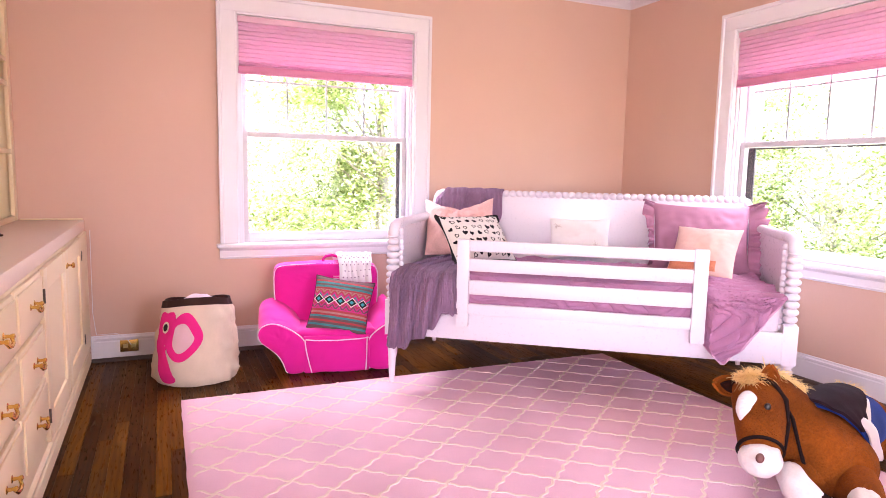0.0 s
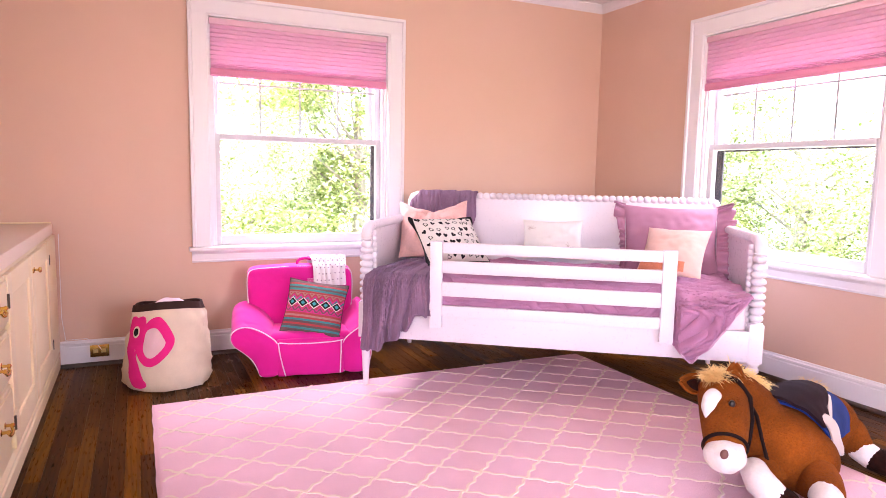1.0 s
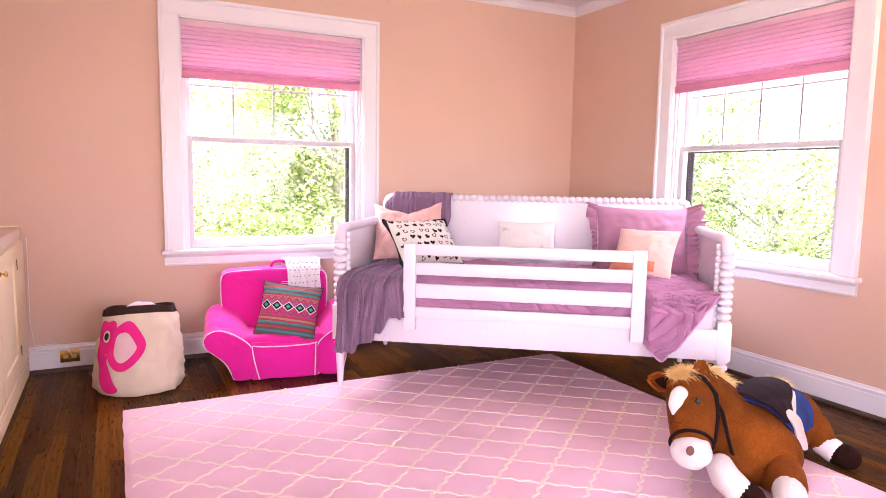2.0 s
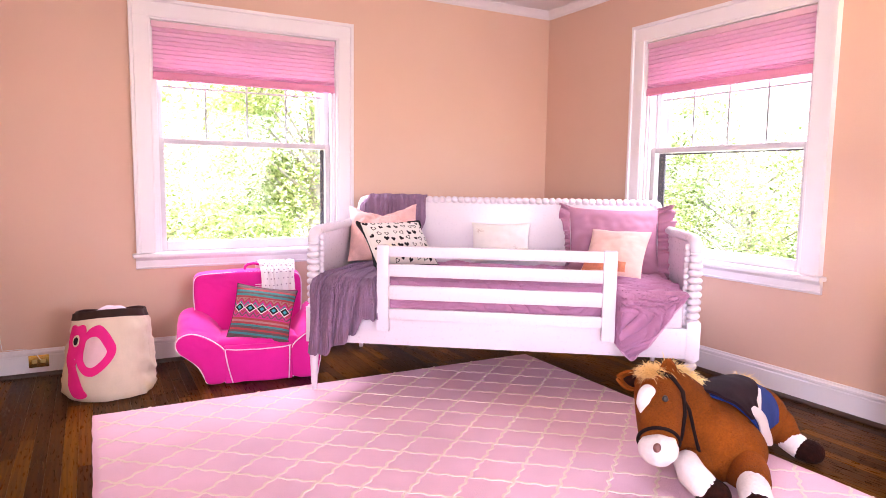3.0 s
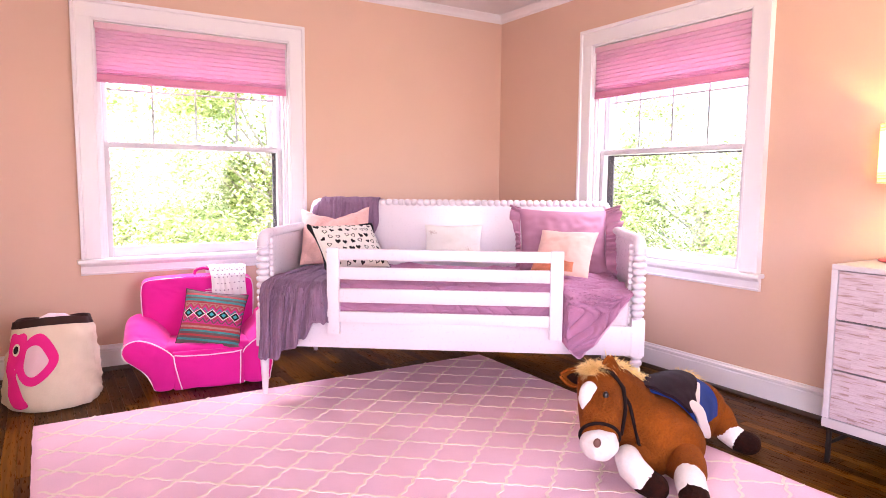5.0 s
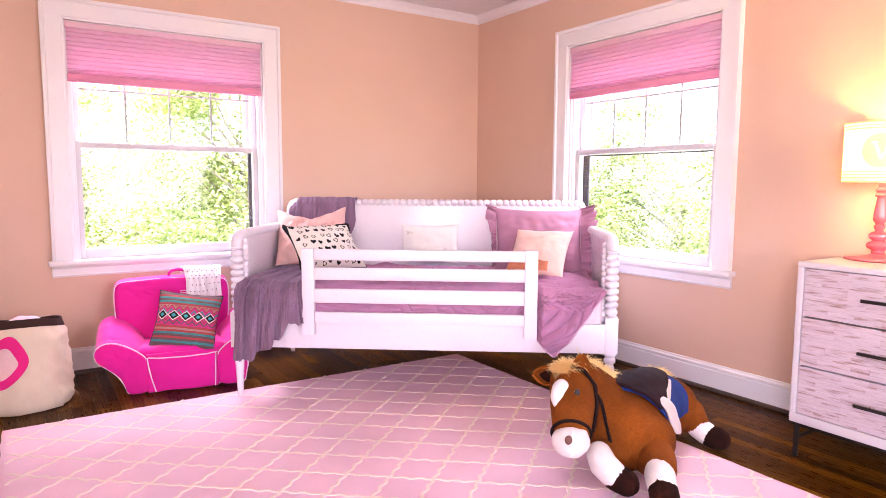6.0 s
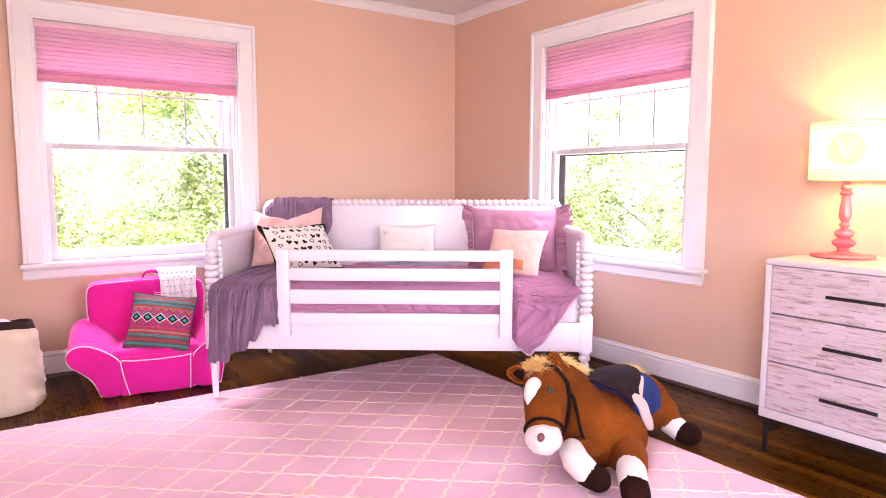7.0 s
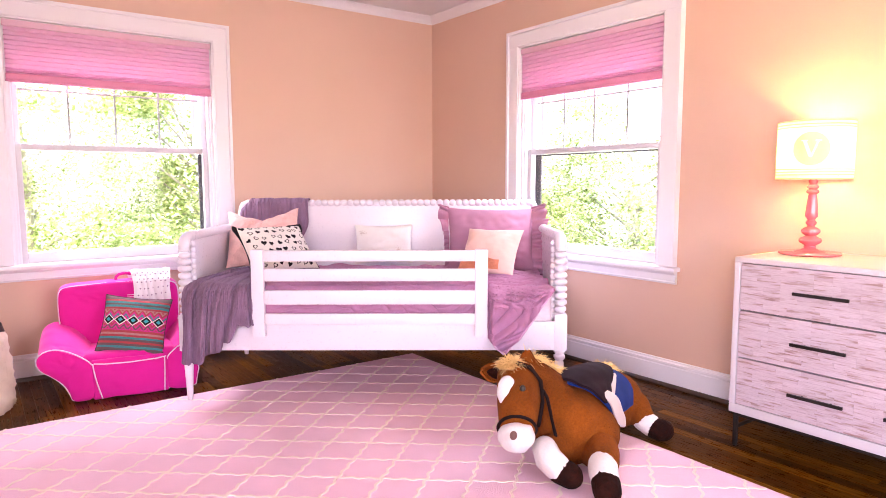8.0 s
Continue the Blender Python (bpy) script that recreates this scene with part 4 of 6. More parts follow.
heart = thing("heart_pillow", lean(-0.671, 0.454, 0.790, 41.5, 46.1, 1.3), "cream pillow with black heart print and black piping", "pillow", "pillows")
part("cover", pillow_mesh(HW, HH, HD, HS, 36), M_PRINT, heart)
rim = rim_points(HW, HH, HD, HS)
# the black edge is broad along one side and at one corner
rim_r = [0.0025 + 0.0115 * smoothstep(-0.46, -0.5, p.x / HW) + 0.0085 * smoothstep(0.22, 0.32, p.x / HW) * smoothstep(0.30, 0.42, p.z / HH) for p in rim]
part("piping", tube(rim, rim_r, 8, closed=True), M_INK, heart, "black piped edge")
prints = bmesh.new()
rng = random.Random(8)
for i in range(8):
    for j in range(7):
        a = -0.86 + 1.72 * (i + (0.5 if j % 2 else 0)) / 7.5 + rng.uniform(-0.04, 0.04)
        c = -0.84 + 1.68 * j / 6 + rng.uniform(-0.04, 0.04)
        if abs(a) > 0.9:
            continue
        sz, ang, solid = rng.uniform(0.086, 0.122), rng.uniform(-0.9, 0.5), rng.random() < 0.35
        outer, inner = [], []
        for k in range(18):
            th = 2 * math.pi * k / 18
            hx, hz = 16 * math.sin(th) ** 3 / 17, (13 * math.cos(th) - 5 * math.cos(2 * th) - 2 * math.cos(3 * th) - math.cos(4 * th)) / 17
            for lst, kk in ((outer, 1.0), (inner, 0.02 if solid else 0.60)):
                x2, z2 = sz * kk * (hx * math.cos(ang) - hz * math.sin(ang)), sz * kk * (hx * math.sin(ang) + hz * math.cos(ang))
                lst.append(prints.verts.new(pillow_point(max(-0.97, min(0.97, a + x2 * HH / HW)), max(-0.97, min(0.97, c + z2)), HW, HH, HD, 1, HS) + Vector((0, -0.0013, 0))))
        for k in range(18):
            prints.faces.new((outer[k], inner[k], inner[(k + 1) % 18], outer[(k + 1) % 18]))
tagged(part("heart_print", prints, M_INK, heart, "hand-drawn black hearts"), kind="stuff")


# ---- child's armchair ----
M_PINK = material("hot_pink_canvas", (0.71, 0.018, 0.28), 0.75, 0.10, 4, 300, 0.3, 0.001, sheen=0.25, sheen_tint=(1, 0.6, 0.8))
M_WPIPE = material("white_piping", (0.80, 0.62, 0.74), 0.7, 0.05, 9, 200, 0.2)
CH = pose(0.965, 3.690, 0.0, 0, 0, -9)
chair = thing("child_armchair", CH, "hot pink foam child's armchair with white piping", "armchair")


def soften(bm, amount, k, seed):
    """Lets a foam form sag and pucker a little."""
    bm.normal_update()
    for v in bm.verts:
        v.co += v.normal * amount * wob(v.co.x + seed, v.co.y, v.co.z, k)
    return bm


def crease(bm, amount, k, seed):
    """Presses thin wandering creases into a covered form."""
    bm.normal_update()
    for v in bm.verts:
        c = v.co + Vector((seed, 0, 0)) + 0.05 * Vector((wob(v.co.x, v.co.y, v.co.z + 4, 9), wob(v.co.y, v.co.z, v.co.x, 9), 0))
        v.co -= v.normal * amount * max(0.0, 1 - 5 * abs(wob(c.x, c.y, c.z * 2.2, k))) ** 1.5 * smoothstep(-0.1, 0.3, wob(c.x, c.z, c.y + 8, 5))
    return bm


def dense(bm, size):
    """Cuts long edges until the form is fine enough to pucker."""
    for _ in range(4):
        long = [e for e in bm.edges if e.calc_length() > size]
        if not long:
            break
        bmesh.ops.subdivide_edges(bm, edges=long, cuts=1, use_grid_fill=True)
    return bm


ARM = [(-0.165, 0.004), (-0.285, 0.004), (-0.298, 0.050), (-0.330, 0.115), (-0.385, 0.165), (-0.432, 0.198), (-0.448, 0.235), (-0.440, 0.270), (-0.412, 0.294), (-0.372, 0.304), (-0.328, 0.297), (-0.278, 0.274), (-0.228, 0.240), (-0.190, 0.205), (-0.176, 0.16)]


def rounded(outline, n=3):
    """Chaikin rounding of a closed outline."""
    for _ in range(n):
        out = []
        for a, c in zip(outline, outline[1:] + outline[:1]):
            out += [(0.75 * a[0] + 0.25 * c[0], 0.75 * a[1] + 0.25 * c[1]), (0.25 * a[0] + 0.75 * c[0], 0.25 * a[1] + 0.75 * c[1])]
        outline = out
    return outline


def soft_prism(outline, y0, y1, r, bulge=0.0, n=8):
    """An outline in x, z drawn from y0 to y1 with well rounded rims and bulging faces."""
    b = bmesh.new()
    cx = sum(p[0] for p in outline) / len(outline)
    cz = sum(p[1] for p in outline) / len(outline)
    rings = []
    prof = [(r * (1 - math.cos(math.pi / 2 * k / 4)), r * (1 - math.sin(math.pi / 2 * k / 4))) for k in range(5)]
    stops = [(y0 + a, ins) for a, ins in prof]
    for i in range(1, n):
        stops.append((y0 + r + (y1 - y0 - 2 * r) * i / n, 0))
    stops += [(y1 - a, ins) for a, ins in prof[::-1]]
    size = max(abs(p[0] - cx) for p in outline)
    for y, ins in stops:
        k = 1 - ins / size
        rings.append([b.verts.new((cx + (x - cx) * k, y, max(0.004, cz + (z - cz) * k))) for x, z in outline])
    m = len(outline)
    for a, c in zip(rings, rings[1:]):
        for i in range(m):
            b.faces.new((a[i], a[(i + 1) % m], c[(i + 1) % m], c[i]))
    for ring, y, sgn in ((rings[0], y0, -1), (rings[-1], y1, 1)):
        last = ring
        for f, k in ((0.7, 0.7), (0.35, 0.95)):
            nxt = [b.verts.new((cx + (v.co.x - cx) * f, y + sgn * bulge * k, cz + (v.co.z - cz) * f)) for v in ring]
            for i in range(m):
                b.faces.new((last[i], last[(i + 1) % m], nxt[(i + 1) % m], nxt[i]))
            last = nxt
        b.faces.new(last)
    bmesh.ops.recalc_face_normals(b, faces=b.faces[:])
    return b


arm_line = rounded(ARM, 2)
for s in (-1, 1):
    flare = 1.0 if s < 0 else 0.45
    line = [(x if x > -0.29 else -0.29 + (x + 0.29) * flare, z) for x, z in arm_line]
    if s > 0:
        line = [(x - 0.045 * smoothstep(0.20, 0.10, z) * smoothstep(-0.17, -0.26, x), z) for x, z in line]
    outline = [(-s * x, z) for x, z in line]
    arm = soft_prism(outline, 0.0, 0.40, 0.014, 0.010)
    for v in arm.verts:
        v.co.z += 0.22 * max(0, v.co.y - 0.03) * smoothstep(0.1, 0.3, v.co.z)
    part("arm", crease(soften(dense(arm, 0.022), 0.007, 9, s), 0.006, 11, s), M_PINK, chair)
    rim = [(-s * x, 0.004, z) for x, z in line]
    first = min(range(len(rim)), key=lambda i: (rim[i][2] > 0.012, s * rim[i][0]))
    run = rim[first:] + rim[:first]
    part("arm_piping", tube([p for p in run if p[2] > 0.010], 0.0034, 8), M_WPIPE, chair, "thin white piping")
part("seat", crease(soften(dense(box(-0.190, 0.190, -0.003, 0.34, 0.004, 0.222, 0.012, seg=4), 0.022), 0.005, 8, 3), 0.004, 9, 3), M_PINK, chair)
part("seat_cushion", crease(soften(dense(box(-0.235, 0.235, 0.012, 0.36, 0.16, 0.250, 0.035, seg=4), 0.022), 0.008, 8, 5), 0.007, 10, 5), M_PINK, chair)
part("seat_piping", tube([(-0.180, -0.004, 0.205), (-0.13, -0.008, 0.199), (0, -0.010, 0.195), (0.13, -0.008, 0.199), (0.180, -0.004, 0.205)], 0.0034, 8), M_WPIPE, chair)
for xt, xb in ((-0.186, -0.146), (0.172, 0.166)):
    part("front_piping", tube([(xt + (xb - xt) * k ** 1.4, -0.0065 - 0.002 * math.sin(math.pi * k), 0.206 - 0.198 * k) for k in (0, 0.2, 0.4, 0.6, 0.8, 1)], 0.0034, 8), M_WPIPE, chair)
BACK = [(x * 1.045 - 0.034, z * 0.968) for x, z in [(-0.29, 0.004), (-0.300, 0.30), (-0.312, 0.44), (-0.314, 0.550), (-0.300, 0.592), (-0.255, 0.606), (-0.12, 0.613), (0, 0.616), (0.12, 0.613), (0.255, 0.606), (0.300, 0.592), (0.314, 0.550), (0.312, 0.44), (0.300, 0.30), (0.29, 0.004)]]
back_line = rounded(BACK, 2)
bb = soft_prism(back_line, 0.0, 0.15, 0.03, 0.012)
for v in bb.verts:
    v.co.y += 0.29 + 0.14 * v.co.z
part("backrest", crease(soften(dense(bb, 0.028), 0.006, 7, 9), 0.004, 8, 9), M_PINK, chair)
pip = [(x * 0.985, 0.302 + 0.14 * z, z * 0.99) for x, z in back_line if z > 0.26]
i0 = max(range(len(pip)), key=lambda i: (Vector(pip[i]) - Vector(pip[i - 1])).length)
part("back_piping", tube(pip[i0:] + pip[:i0], 0.0034, 8), M_WPIPE, chair)
part("carry_handle", tube([(-0.052, 0.43, 0.598), (-0.050, 0.43, 0.616), (-0.034, 0.43, 0.630), (0.0, 0.43, 0.636), (0.034, 0.43, 0.630), (0.050, 0.43, 0.616), (0.052, 0.43, 0.598)], 0.009, 10), M_PINK, chair)
part("stitched_bar", box(0.005, 0.045, 0.337, 0.341, 0.513, 0.517, 0.001), M_WPIPE, chair)
part("stitched_bar", box(0.005, 0.045, 0.338, 0.342, 0.500, 0.504, 0.001), M_WPIPE, chair)


# ---- woven pillow on the armchair ----
def woven_material():
    m = bpy.data.materials.new("woven_stripes")
    m.use_nodes = True
    nt = m.node_tree
    b = nt.nodes["Principled BSDF"]
    tc, sep = nt.nodes.new("ShaderNodeTexCoord"), nt.nodes.new("ShaderNodeSeparateXYZ")
    nt.links.new(tc.outputs["Object"], sep.inputs[0])

    def math_node(op, a, c=None):
        n = nt.nodes.new("ShaderNodeMath")
        n.operation = op
        for k, v in enumerate((a, c)):
            if v is None:
                continue
            if isinstance(v, (int, float)):
                n.inputs[k].default_value = v
            else:
                nt.links.new(v, n.inputs[k])
        return n.outputs[0]

    # a small zigzag bends the stripes
    zig = math_node("PINGPONG", math_node("ADD", sep.outputs[0], 5.0), 0.021)
    h = math_node("ADD", math_node("MULTIPLY", sep.outputs[2], 1.0), 0.15)
    near = math_node("LESS_THAN", math_node("ABSOLUTE", math_node("SUBTRACT", h, 0.17)), 0.055)
    bent = math_node("ADD", h, math_node("MULTIPLY", math_node("MULTIPLY", math_node("SUBTRACT", zig, 0.0105), 1.3), near))
    f = math_node("DIVIDE", bent, 0.30)
    teal, rose, rust, grey, plum, cream = (0.04, 0.25, 0.26), (0.66, 0.03, 0.25), (0.42, 0.055, 0.065), (0.13, 0.085, 0.085), (0.15, 0.03, 0.08), (0.46, 0.22, 0.20)
    bands = [grey, teal, grey, rust, grey, teal, rust, cream, rust, rose, grey, rose, rust, (0.66, 0.06, 0.3), rose, teal, rose, rust, cream, rust, teal, grey, teal, rust, grey]
    rp = nt.nodes.new("ShaderNodeValToRGB")
    rp.color_ramp.interpolation = "CONSTANT"
    while len(rp.color_ramp.elements) < len(bands):
        rp.color_ramp.elements.new(0.5)
    for i, (e, c) in enumerate(zip(rp.color_ramp.elements, bands)):
        e.position, e.color = i / len(bands), (*c, 1)
    nt.links.new(f, rp.inputs[0])
    fine = noise_tex(nt, 260, 3)
    c = mixed(nt, 1.0, rp.outputs[0], ramp(nt, fine, [(0.3, (0.6, 0.6, 0.6)), (0.7, (1, 1, 1))]), "MULTIPLY")
    nt.links.new(c, b.inputs["Base Color"])
    b.inputs["Roughness"].default_value = 0.9
    bump(nt, b, fine, 0.5, 0.0015)
    return m


CP = CH @ pose(0.030, 0.112, 0.374, 0, 0, -12) @ pose(0, 0, 0, -24, 0, 0) @ pose(0, 0, 0, 0, 8, 0)
wp = thing("woven_pillow", CP, "woven pillow with teal, pink and rust stripes", "pillow")
PW, PH, PD, PS = 0.355, 0.330, 0.10, 55
part("cover", pillow_mesh(PW, PH, PD, PS, 44), woven_material(), wp)
dia = {k: bmesh.new() for k in ("black", "white", "teal")}
for i in range(5):
    a0 = -0.76 + 0.38 * i
    for k, r, off in (("white", 0.176, 0.0014), ("black", 0.146, 0.0024), ("teal", 0.070, 0.0034)):
        g = []
        for sa in (-1, -0.5, 0, 0.5, 1):
            row = []
            for sc in (-1, 0, 1):
                hgt = (1 - abs(sa)) * sc
                row.append(dia[k].verts.new(pillow_point(max(-0.98, min(0.98, a0 + r * 1.12 * sa)), 0.10 + r * 1.05 * hgt, PW, PH, PD, 1, PS) + Vector((0, -off, 0))))
            g.append(row)
        for p, q in zip(g, g[1:]):
            for k2 in range(2):
                if (p[k2].co - p[k2 + 1].co).length < 1e-6:
                    dia[k].faces.new((p[k2], q[k2], q[k2 + 1]))
                elif (q[k2].co - q[k2 + 1].co).length < 1e-6:
                    dia[k].faces.new((p[k2], q[k2], p[k2 + 1]))
                else:
                    dia[k].faces.new((p[k2], q[k2], q[k2 + 1], p[k2 + 1]))
tagged(part("diamond_band", dia["white"], M_PRINT, wp), kind="stuff")
tagged(part("diamond_band", dia["black"], M_INK, wp), kind="stuff")
tagged(part("diamond_band", dia["teal"], material("teal_yarn", (0.04, 0.36, 0.38), 0.85, 0.1, 9, 200, 0.3), wp), kind="stuff")
part("selvedge", tube(rim_points(PW, PH, PD, PS), 0.003, 6, closed=True), material("plum_yarn", (0.12, 0.04, 0.07), 0.9, 0.2, 9, 200, 0.3), wp)

# dotted cloth over the chair's back
M_CLOTH = material("white_muslin", (0.80, 0.76, 0.78), 0.85, 0.04, 6, 300, 0.3, 0.001)
cl = thing("dotted_cloth", CH, "white dotted muslin cloth over the chair back", "cloth")


def cloth(s, t):
    u = 0.025 + 0.220 * s + 0.010 * (t - 0.3)
    pts = [(0.530, 0.46), (0.530, 0.58), (0.522, 0.622), (0.49, 0.634), (0.42, 0.636), (0.372, 0.630), (0.348, 0.592), (0.322, 0.475)]
    k = t * (len(pts) - 1)
    i = min(len(pts) - 2, int(k))
    f = k - i
    y = pts[i][0] + (pts[i + 1][0] - pts[i][0]) * f
    z = pts[i][1] + (pts[i + 1][1] - pts[i][1]) * f
    fold = math.sin(s * 16 + 2 * wob(t * 3, s * 2)) * 0.006
    if t > 0.8:
        y -= 0.006 + abs(fold)
        z -= 0.012 * math.sin(s * 5) * (t - 0.8) * 5
    else:
        z += 0.003 + abs(fold) * 0.6
    crumple = 0.007 * wob(s * 5, t * 11, 3.0) + 0.004 * wob(s * 11, t * 20, 6.0)
    if t > 0.8:
        y -= 0.006 + crumple
        z -= 0.010 * smoothstep(0.4, 1.0, s) * (t - 0.8) * 5
    else:
        z += 0.004 + max(crumple, -0.003)
    return (u + 0.007 * wob(t * 6, s * 3) + 0.018 * (s - 0.5) * math.sin(5 * t), y, z)


part("muslin", sheet(36, 48, cloth, 0.003), M_CLOTH, cl)
dots = bmesh.new()
for i in range(7):
    for j in range(11):
        s0, t0 = 0.09 + 0.13 * i + (0.065 if j % 2 else 0), 0.50 + 0.045 * j
        if s0 > 0.95:
            continue
        p = Vector(cloth(s0, t0))
        du, dv = Vector(cloth(s0 + 0.02, t0)) - p, Vector(cloth(s0, t0 + 0.02)) - p
        n = du.cross(dv).normalized()
        if n.y > 0.3 or n.z < -0.3:
            n = -n
        du.normalize()
        dv = n.cross(du)
        ring = [dots.verts.new(p + n * 0.0050 + (du * math.cos(a) + dv * math.sin(a)) * 0.0042) for a in [2 * math.pi * q / 10 for q in range(10)]]
        dots.faces.new(ring)
tagged(part("dots", dots, material("mauve_dots", (0.26, 0.18, 0.27), 0.8, 0.1, 9, 100, 0.1), cl, "small grey-mauve dots"), kind="stuff")

# ---- canvas basket ----
M_CANVAS = material("cream_canvas", (0.72, 0.60, 0.47), 0.85, 0.10, 5, 260, 0.35, 0.0012)
M_BAND = material("brown_binding", (0.045, 0.022, 0.018), 0.7, 0.15, 9, 200, 0.3)
M_APPL = material("pink_felt", (0.80, 0.03, 0.24), 0.85, 0.08, 8, 260, 0.3, 0.001)
M_APPL2 = material("pale_pink_felt", (0.78, 0.52, 0.56), 0.85, 0.06, 8, 260, 0.3, 0.001)
bk = thing("canvas_basket", pose(0.210, 3.905, 0), "cream canvas storage basket with pink applique", "basket")
BH = 0.425


def basket_r(a, z):
    k = z / BH
    r = 0.230 - 0.055 * k ** 1.2 + 0.010 * math.sin(math.pi * k)
    r += 0.011 * wob(math.cos(a) * 1.6, math.sin(a) * 1.6, z * 5) + 0.006 * wob(math.cos(a) * 4, math.sin(a) * 4, z * 14 + 3)
    a = math.atan2(math.sin(a), math.cos(a))
    free = smoothstep(-1.35, -0.9, a)
    fold = 1 - min(1, abs(wob(a * 1.3, z * 9 + math.cos(a) * 2, 6.0)) * 5)
    fold2 = 1 - min(1, abs(wob(a * 2.4 + 3, z * 16 + math.sin(a) * 3, 2.0)) * 5)
    r += free * ((0.014 * fold * fold + 0.008 * fold2 * fold2) * smoothstep(0.0, 0.06, BH - z) - 0.005)
    return r * (1 - 0.06 * (1 - smoothstep(0, 0.03, z)))


def basket_p(a, z, off=0.0):
    r = basket_r(a, z) + off
    k = z / BH
    front = max(0.0, -math.sin(a))
    return Vector((r * math.cos(a) + 0.012 * k, r * math.sin(a) * (1 - 0.16 * k * k), z * (1 + 0.10 * front + 0.03 * abs(math.cos(a))) + 0.006 * math.sin(3 * a) * k ** 2))


def skin(z0, z1, off0, nz=24, na=72):
    b = bmesh.new()
    g = [[b.verts.new(basket_p(2 * math.pi * i / na, z0 + (z1 - z0) * j / nz, off0)) for i in range(na)] for j in range(nz + 1)]
    for p, q in zip(g, g[1:]):
        for i in range(na):
            b.faces.new((p[i], p[(i + 1) % na], q[(i + 1) % na], q[i]))
    return b, g


b, g = skin(0.004, BH, 0)
inner = [[b.verts.new(basket_p(2 * math.pi * i / 72, BH - (BH - 0.02) * j / 6, -0.006)) for i in range(72)] for j in range(7)]
for p, q in zip([g[-1]] + inner, inner):
    for i in range(72):
        b.faces.new((p[i], p[(i + 1) % 72], q[(i + 1) % 72], q[i]))
b.faces.new(inner[-1])
b.faces.new(g[0][::-1])
part("canvas", b, M_CANVAS, bk)
bd, g2 = skin(BH - 0.034, BH + 0.0015, 0.0025, 4)
inn = [[bd.verts.new(basket_p(2 * math.pi * i / 72, BH + 0.0015 - 0.030 * j / 2, -0.0085)) for i in range(72)] for j in range(3)]
for p, q in zip([g2[-1]] + inn, inn):
    for i in range(72):
        bd.faces.new((p[i], p[(i + 1) % 72], q[(i + 1) % 72], q[i]))
part("binding", bd, M_BAND, bk, "dark brown bound rim")


def applique(nm, line, mat, off, hole=None, label=""):
    """A flat cut shape, in (angle in degrees, height), laid on the basket's side."""
    b = bmesh.new()
    n = len(line)
    ca, cz = sum(p[0] for p in line) / n, sum(p[1] for p in line) / n
    inner = hole or [(ca + (a - ca) * 0.02, cz + (z - cz) * 0.02) for a, z in line]
    rows = []
    for k in range(5):
        f = k / 4
        rows.append([b.verts.new(basket_p(radians(a + (c - a) * f - 6), z + (w - z) * f, off)) for (a, z), (c, w) in zip(line, inner)])
    low = [b.verts.new(basket_p(radians(a - 6), z, 0.0)) for a, z in line]
    for p, q in zip([low] + rows, rows):
        for i in range(n):
            b.faces.new((p[i], p[(i + 1) % n], q[(i + 1) % n], q[i]))
    bmesh.ops.recalc_face_normals(b, faces=b.faces[:])
    part(nm, b, mat, bk, label)


def ring_pts(pts, n=2):
    return rounded(pts, n)


ear_o = ring_pts([(-122, 0.330), (-108, 0.362), (-95, 0.355), (-82, 0.290), (-78, 0.245), (-86, 0.190), (-104, 0.130), (-116, 0.130), (-127, 0.165), (-132, 0.215), (-127, 0.275)])
ear_i = ring_pts([(-119, 0.300), (-108, 0.312), (-101, 0.305), (-93, 0.260), (-90, 0.238), (-96, 0.205), (-107, 0.170), (-114, 0.170), (-120, 0.192), (-123, 0.220), (-121, 0.262)])
applique("ear", ear_o, M_APPL, 0.0085, ear_i, "hot pink felt loop")
applique("ear_fill", ear_i, M_APPL2, 0.0065, None, "pale pink felt centre")
head = ring_pts([(-150, 0.375), (-140, 0.360), (-128, 0.372), (-121, 0.350), (-122, 0.290), (-126, 0.250), (-128, 0.205), (-133, 0.185), (-134, 0.130), (-128, 0.075), (-117, 0.066), (-113, 0.030), (-130, 0.018), (-139, 0.050), (-144, 0.12), (-152, 0.205), (-158, 0.29), (-158, 0.345)])
applique("figure", head, M_APPL, 0.0075, None, "hot pink felt shape")
for nm, rr, mat, off in (("eye_ring", 0.026, M_CANVAS, 0.0095), ("eye", 0.017, M_INK, 0.0110)):
    circ = [(-138 + rr * 250 * 0.9 * math.cos(2 * math.pi * k / 20), 0.293 + rr * 1.1 * math.sin(2 * math.pi * k / 20)) for k in range(20)]
    applique(nm, circ, mat, off)
fill = thing("folded_blanket", pose(0.215, 3.915, 0.245), "soft pale pink blanket stuffed in the basket", "blanket")
fb = ball((0.01, 0.02, 0.02), (0.160, 0.150, 0.205), None, 40, 24)
part("bundle", soften(soften(fb, 0.035, 7, 2), 0.010, 22, 5), material("pale_pink_fleece", (0.78, 0.56, 0.62), 0.95, 0.06, 8, 180, 0.5, 0.003, sheen=0.4), fill)

# ---- dresser ----
DXF, DY0, DY1 = 2.990, 0.280, 1.360
dr = thing("dresser", pose(0, 0, 0), "white lacquered dresser with whitewashed mosaic wood drawers", "dresser")
part("top", box(DXF, 3.500, DY0, DY1, 0.829, 0.852, 0.0025), M_LACQ, dr)
part("bottom", box(DXF, 3.500, DY0, DY1, 0.156, 0.196, 0.0025), M_LACQ, dr)
